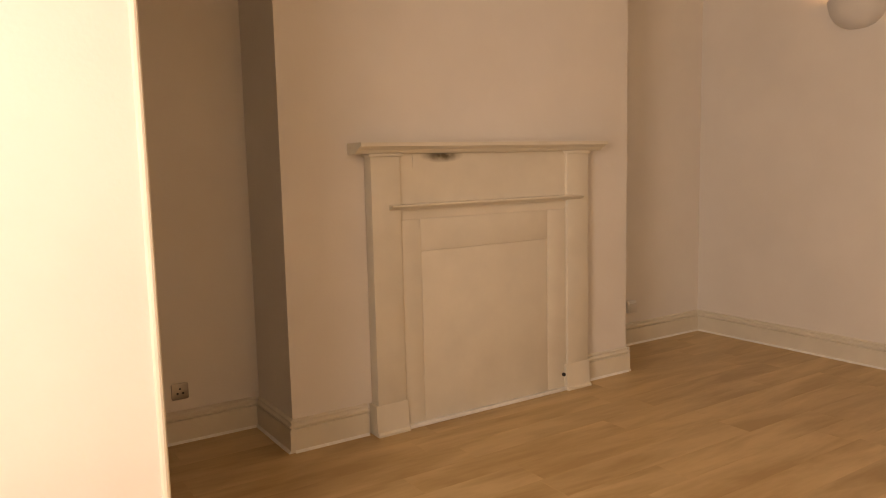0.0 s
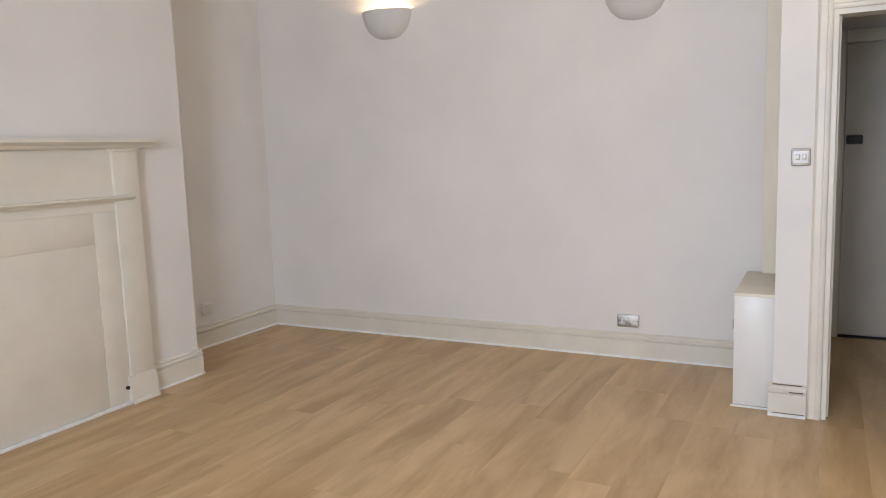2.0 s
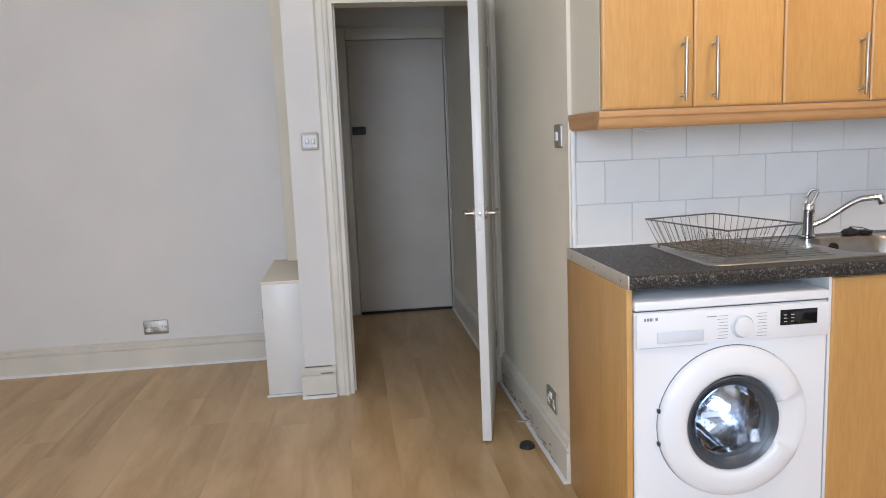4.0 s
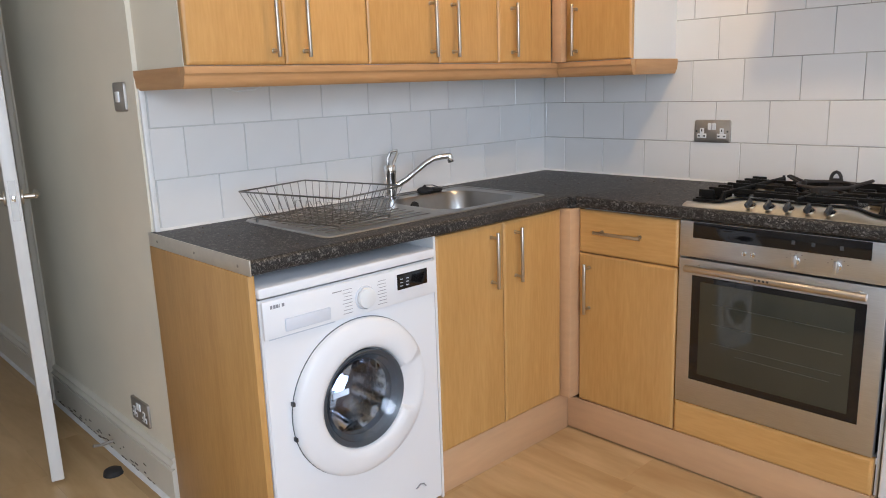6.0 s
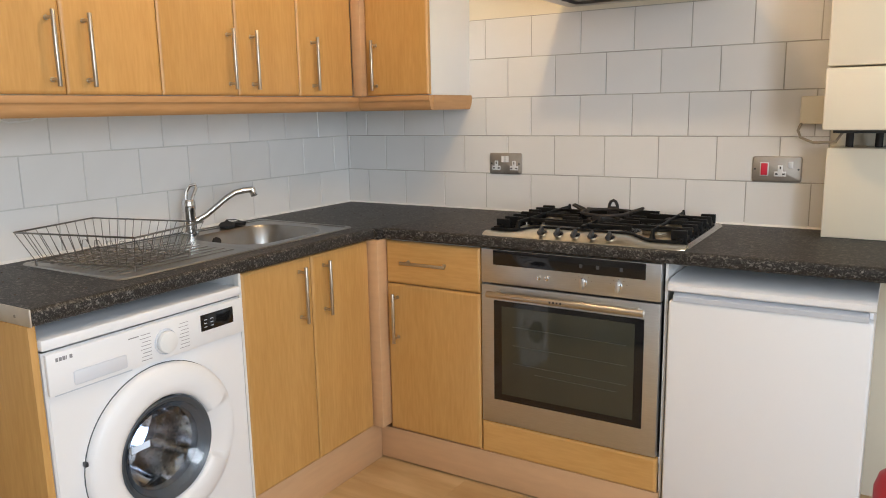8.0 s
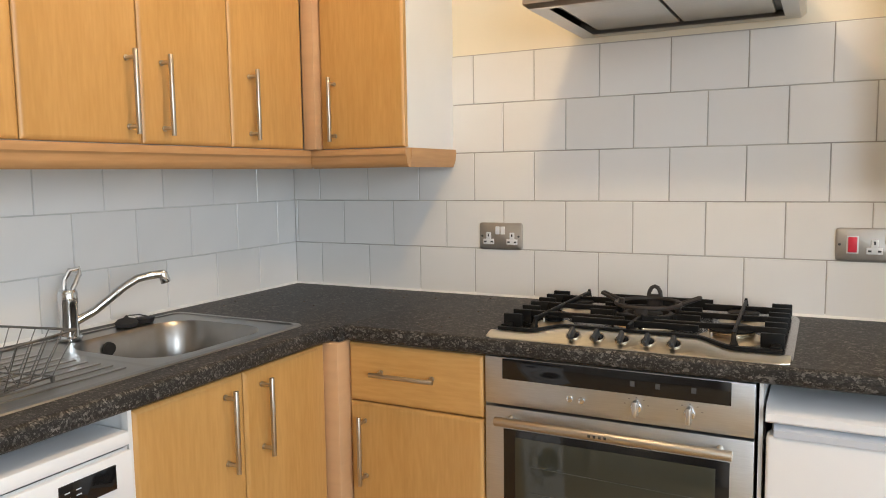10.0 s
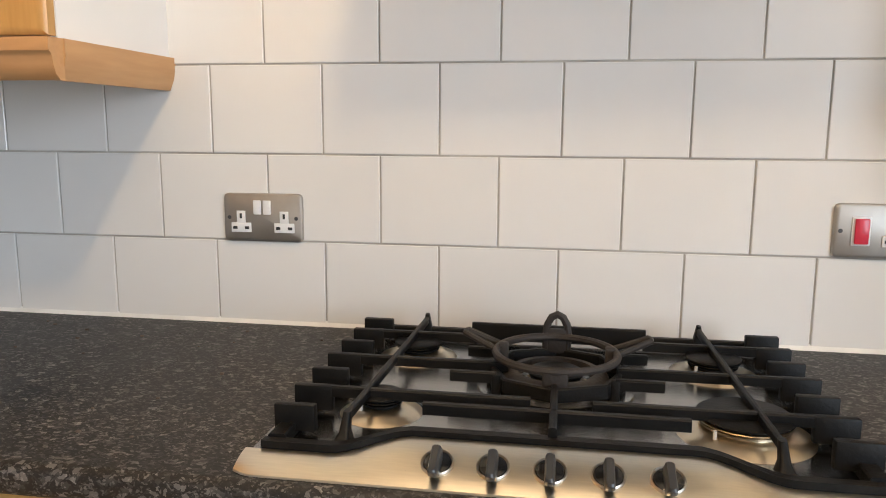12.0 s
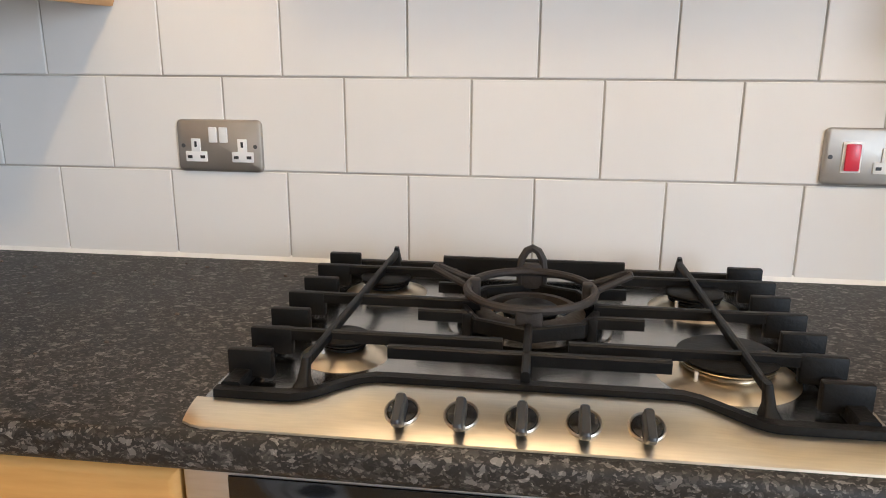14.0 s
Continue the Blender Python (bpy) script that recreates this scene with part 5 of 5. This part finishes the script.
for sx in (1, -1):
    xe = X1 - 0.018 if sx > 0 else X0 + 0.018
    for j in range(7):
        y = 0.103 + j * 0.0645
        reach = {0: 0.045, 1: 0.205, 2: 0.045, 3: 0.25, 4: 0.045, 5: 0.285, 6: 0.05}[j]
        bm = box(min(xe, xe - sx * 0.048), max(xe, xe - sx * 0.048), y - 0.006, y + 0.006, ZG, ZT, 0.002)
        if reach > 0.06:
            bm = bar((xe - sx * 0.045, y, ZT), (xe - sx * reach, y, ZT), 0.010, 0.013, bm)
        part("pan_support_finger", bm, IRON, hb)
    xb = -1.130 if sx > 0 else -1.565
    bm = bar((xb + sx * 0.008, 0.505, ZT + 0.001), (xb - sx * 0.004, 0.088, ZT + 0.003), 0.0075, 0.010)
    bm = loft([rrect(xb + sx * 0.010 - 0.010, xb + sx * 0.010 + 0.010, 0.505, 0.532, 0.003, ZG + 0.002, 3), rrect(xb + sx * 0.009 - 0.0055, xb + sx * 0.009 + 0.0055, 0.503, 0.520, 0.003, ZG + 0.012, 3), rrect(xb + sx * 0.008 - 0.004, xb + sx * 0.008 + 0.004, 0.496, 0.509, 0.003, ZT + 0.001, 3)], bm)
    bm = loft([rrect(xb - sx * 0.004 - 0.010, xb - sx * 0.004 + 0.010, 0.076, 0.096, 0.003, ZG, 3), rrect(xb - sx * 0.004 - 0.003, xb - sx * 0.004 + 0.003, 0.080, 0.090, 0.002, ZT + 0.007, 3)], bm)
    part("long_support_bar", bm, IRON, hb)
    for y, x_in, x_out in ((0.455, 0.0, 0.148), (0.335, 0.075, 0.135), (0.225, 0.075, 0.125)):
        bm = bar((-1.345 + sx * x_in, y, ZT - 0.002), (-1.345 + sx * x_out, y, ZT - 0.002), 0.010, 0.014)
        if x_in:
            bm = box(-1.345 + sx * x_in - 0.006, -1.345 + sx * x_in + 0.006, y - 0.006, y + 0.006, ZG - 0.004, ZT - 0.004, 0.002, bm)
        part("pan_support_finger", bm, IRON, hb)
part("centre_back_bar", bar((-1.48, 0.100, ZT), (-1.21, 0.100, ZT), 0.010, 0.022), IRON, hb)
part("centre_bar", bar((-1.345, 0.506, ZT - 0.002), (-1.345, 0.36, ZT - 0.002), 0.009, 0.022), IRON, hb)
bm = lathe([(0.0835, -0.024), (0.0925, -0.024), (0.0925, -0.008), (0.0905, -0.006), (0.0855, -0.006), (0.0835, -0.008), (0.0835, -0.024)], (-1.345, 0.285, ZT), n=8)
part("centre_ring_support", bm, IRON, hb)

# wok ring lying on the centre support
ZW = ZT - 0.005
wk = thing("wok_ring", (-1.345, 0.285, ZW), "worn cast iron wok ring on the centre burner", "wok ring")
bm = tube([(-1.345 + 0.080 * math.cos(2 * math.pi * i / 40), 0.285 + 0.080 * math.sin(2 * math.pi * i / 40), ZW + 0.017) for i in range(40)], 0.0055, closed=True, n=8)
part("ring", bm, WORN_IRON, wk)
C = Vector((-1.345, 0.285, 0))
for sx in (-1, 1):
    dv = Vector((0.97 * sx, -0.22, 0))
    sd = Vector((0.22 * sx, 0.97, 0))
    root = C + dv * 0.078 + Vector((0, 0, ZW + 0.016))
    tip = C + dv * 0.128 + Vector((0, 0, ZW + 0.034))
    bm = tube([root - sd * 0.014, tip - sd * 0.007, tip, tip + sd * 0.007, root + sd * 0.014], 0.0045, n=8)
    foot = C + dv * 0.074
    bm = box(foot.x - 0.007, foot.x + 0.007, foot.y - 0.008, foot.y + 0.008, ZW - 0.010, ZW + 0.024, 0.003, bm)
    part("arm", bm, WORN_IRON, wk)
eye = []
for q, zz in ((-0.015, -0.008), (-0.016, 0.02), (-0.014, 0.034), (-0.008, 0.045), (0.0, 0.049), (0.008, 0.045), (0.014, 0.034), (0.016, 0.02), (0.015, -0.008)):
    eye.append((C.x + q, C.y - 0.084, ZW + zz))
bm = tube(eye, 0.0055, n=8)
bm = box(C.x - 0.015, C.x + 0.015, C.y - 0.089, C.y - 0.079, ZW - 0.008, ZW + 0.028, 0.003, bm)
part("eye_lug", bm, WORN_IRON, wk)
part("front_lug", box(C.x - 0.016, C.x + 0.016, C.y + 0.074, C.y + 0.084, ZW - 0.006, ZW + 0.021, 0.003), WORN_IRON, wk)

# crumbs on the worktop and grime along the skirting
bm = bmesh.new()
rng = random.Random(21)
for i in range(46):
    cx, cy = (-0.98 + 0.9 * rng.random(), 0.05 + 0.5 * rng.random()) if i < 30 else (-0.55 + 0.5 * rng.random(), 1.62 + 0.2 * rng.random())
    q = 0.0012 + 0.0016 * rng.random()
    b_ = box(cx - q, cx + q, cy - q * 0.7, cy + q * 0.7, WT1, WT1 + q)
    bm = join(bm, b_)
single("crumbs", bm, DIRT, "scattered dark crumbs on the worktop", "crumbs", "stuff")
bm = bmesh.new()
for i in range(60):
    cx = 0.15 + 1.05 * rng.random() ** 0.7
    q = 0.003 + 0.012 * rng.random()
    zz_ = 0.013 + 0.06 * rng.random() ** 4
    b_ = box(cx - q, cx + q, SIDE_Y + 0.022, SIDE_Y + 0.0235, zz_, zz_ + 0.002 + 0.003 * rng.random())
    bm = join(bm, b_)
single("grime", bm, DIRT, "dark scuffs and chips along the skirting", "grime", "stuff")

# ---- tiles ----
PW, GAP = 0.2036, 0.003
ROWS_Z = [WT1 + 0.003, 1.0605, 1.2140, 1.3675, 1.5210, 1.6745]
grout_s = single("tile_backing", box(-1.998, -0.0001, 0.0, 0.0035, WT1, 1.676), GROUT, "grey grouted white wall tiles behind the hob", "wall tiles", "structure")
grout_e = single("tile_backing", box(-0.0035, 0.0, 0.0036, 1.845, WT1, 1.395), CLEAN_GROUT, "grey grouted white wall tiles behind the sink", "wall tiles", "structure")
cache = {}


def tile_mesh(wd, ht, facing):
    key = (round(wd, 4), round(ht, 4), facing)
    if key not in cache:
        if facing == 'y':
            b = box(-wd / 2, wd / 2, 0, 0.0035, -ht / 2, ht / 2)
            n_ = Vector((0, 1, 0))
        else:
            b = box(-0.0035, 0, -wd / 2, wd / 2, -ht / 2, ht / 2)
            n_ = Vector((-1, 0, 0))
        top_f = max(b.faces, key=lambda q: q.calc_center_median().dot(n_))
        bmesh.ops.bevel(b, geom=list(top_f.edges), offset=0.0012, segments=1, affect='EDGES')
        cache[key] = mesh_of(b, "tile", TILE, None, 20)
    return cache[key]


def lay(parent, facing, lo, hi, phases, zs):
    rng_ = random.Random(7 if facing == 'y' else 8)
    for k in range(len(zs) - 1):
        z0, z1 = zs[k], zs[k + 1]
        e0 = phases[k % 2] - PW * 40
        while e0 < hi:
            a_, b_ = max(e0, lo), min(e0 + PW, hi)
            if b_ - a_ > 0.012:
                ob = new("tile", tile_mesh(b_ - a_ - GAP, z1 - z0 - GAP, facing))
                m_, zc = (a_ + b_) / 2, (z0 + z1) / 2
                jit = (rng_.random() - 0.5) * 0.35
                ob.matrix_basis = pose(m_, 0.0032, zc, jit, 0, jit * 0.6) if facing == 'y' else pose(-0.0032, m_, zc, 0, jit, jit * 0.6)
                ob.parent = parent
            e0 += PW


lay(grout_s, 'y', -1.998, -0.004, (-1.1385, -1.036), ROWS_Z)
lay(grout_e, 'x', 0.007, 1.845, (1.229, 1.127), ROWS_Z[:3] + [1.395])

# ---- floor planks ----
PL, PB = 1.285, 0.193
rng = random.Random(11)
pm = {}
PLANKS = []
y = -0.0
row = 0
while y < NORTH:
    yb = min(y + PB, NORTH)
    x = WEST - rng.random() * PL
    xend = HALL_X if SIDE_Y - PB < y < 2.81 else EAST
    if yb <= SIDE_Y + 0.02:
        xend = 0.0
    while x < xend:
        a_, b_ = max(x, WEST), min(x + PL, xend)
        if b_ - a_ > 0.02:
            key = (round(b_ - a_, 3), round(yb - y, 3))
            if key not in pm:
                b = box(-(b_ - a_) / 2 + 0.0001, (b_ - a_) / 2 - 0.0001, -(yb - y) / 2 + 0.0001, (yb - y) / 2 - 0.0001, -0.0075, 0.0)
                tf = max(b.faces, key=lambda q: q.calc_center_median().z)
                bmesh.ops.bevel(b, geom=list(tf.edges), offset=0.0004, segments=1, affect='EDGES')
                pm[key] = mesh_of(b, "plank", PLANK, None, 0)
            ob = new("plank", pm[key])
            ob.location = ((a_ + b_) / 2, (y + yb) / 2, -0.0002)
            ob.parent = FLOOR
        x += PL
    y += PB
    row += 1
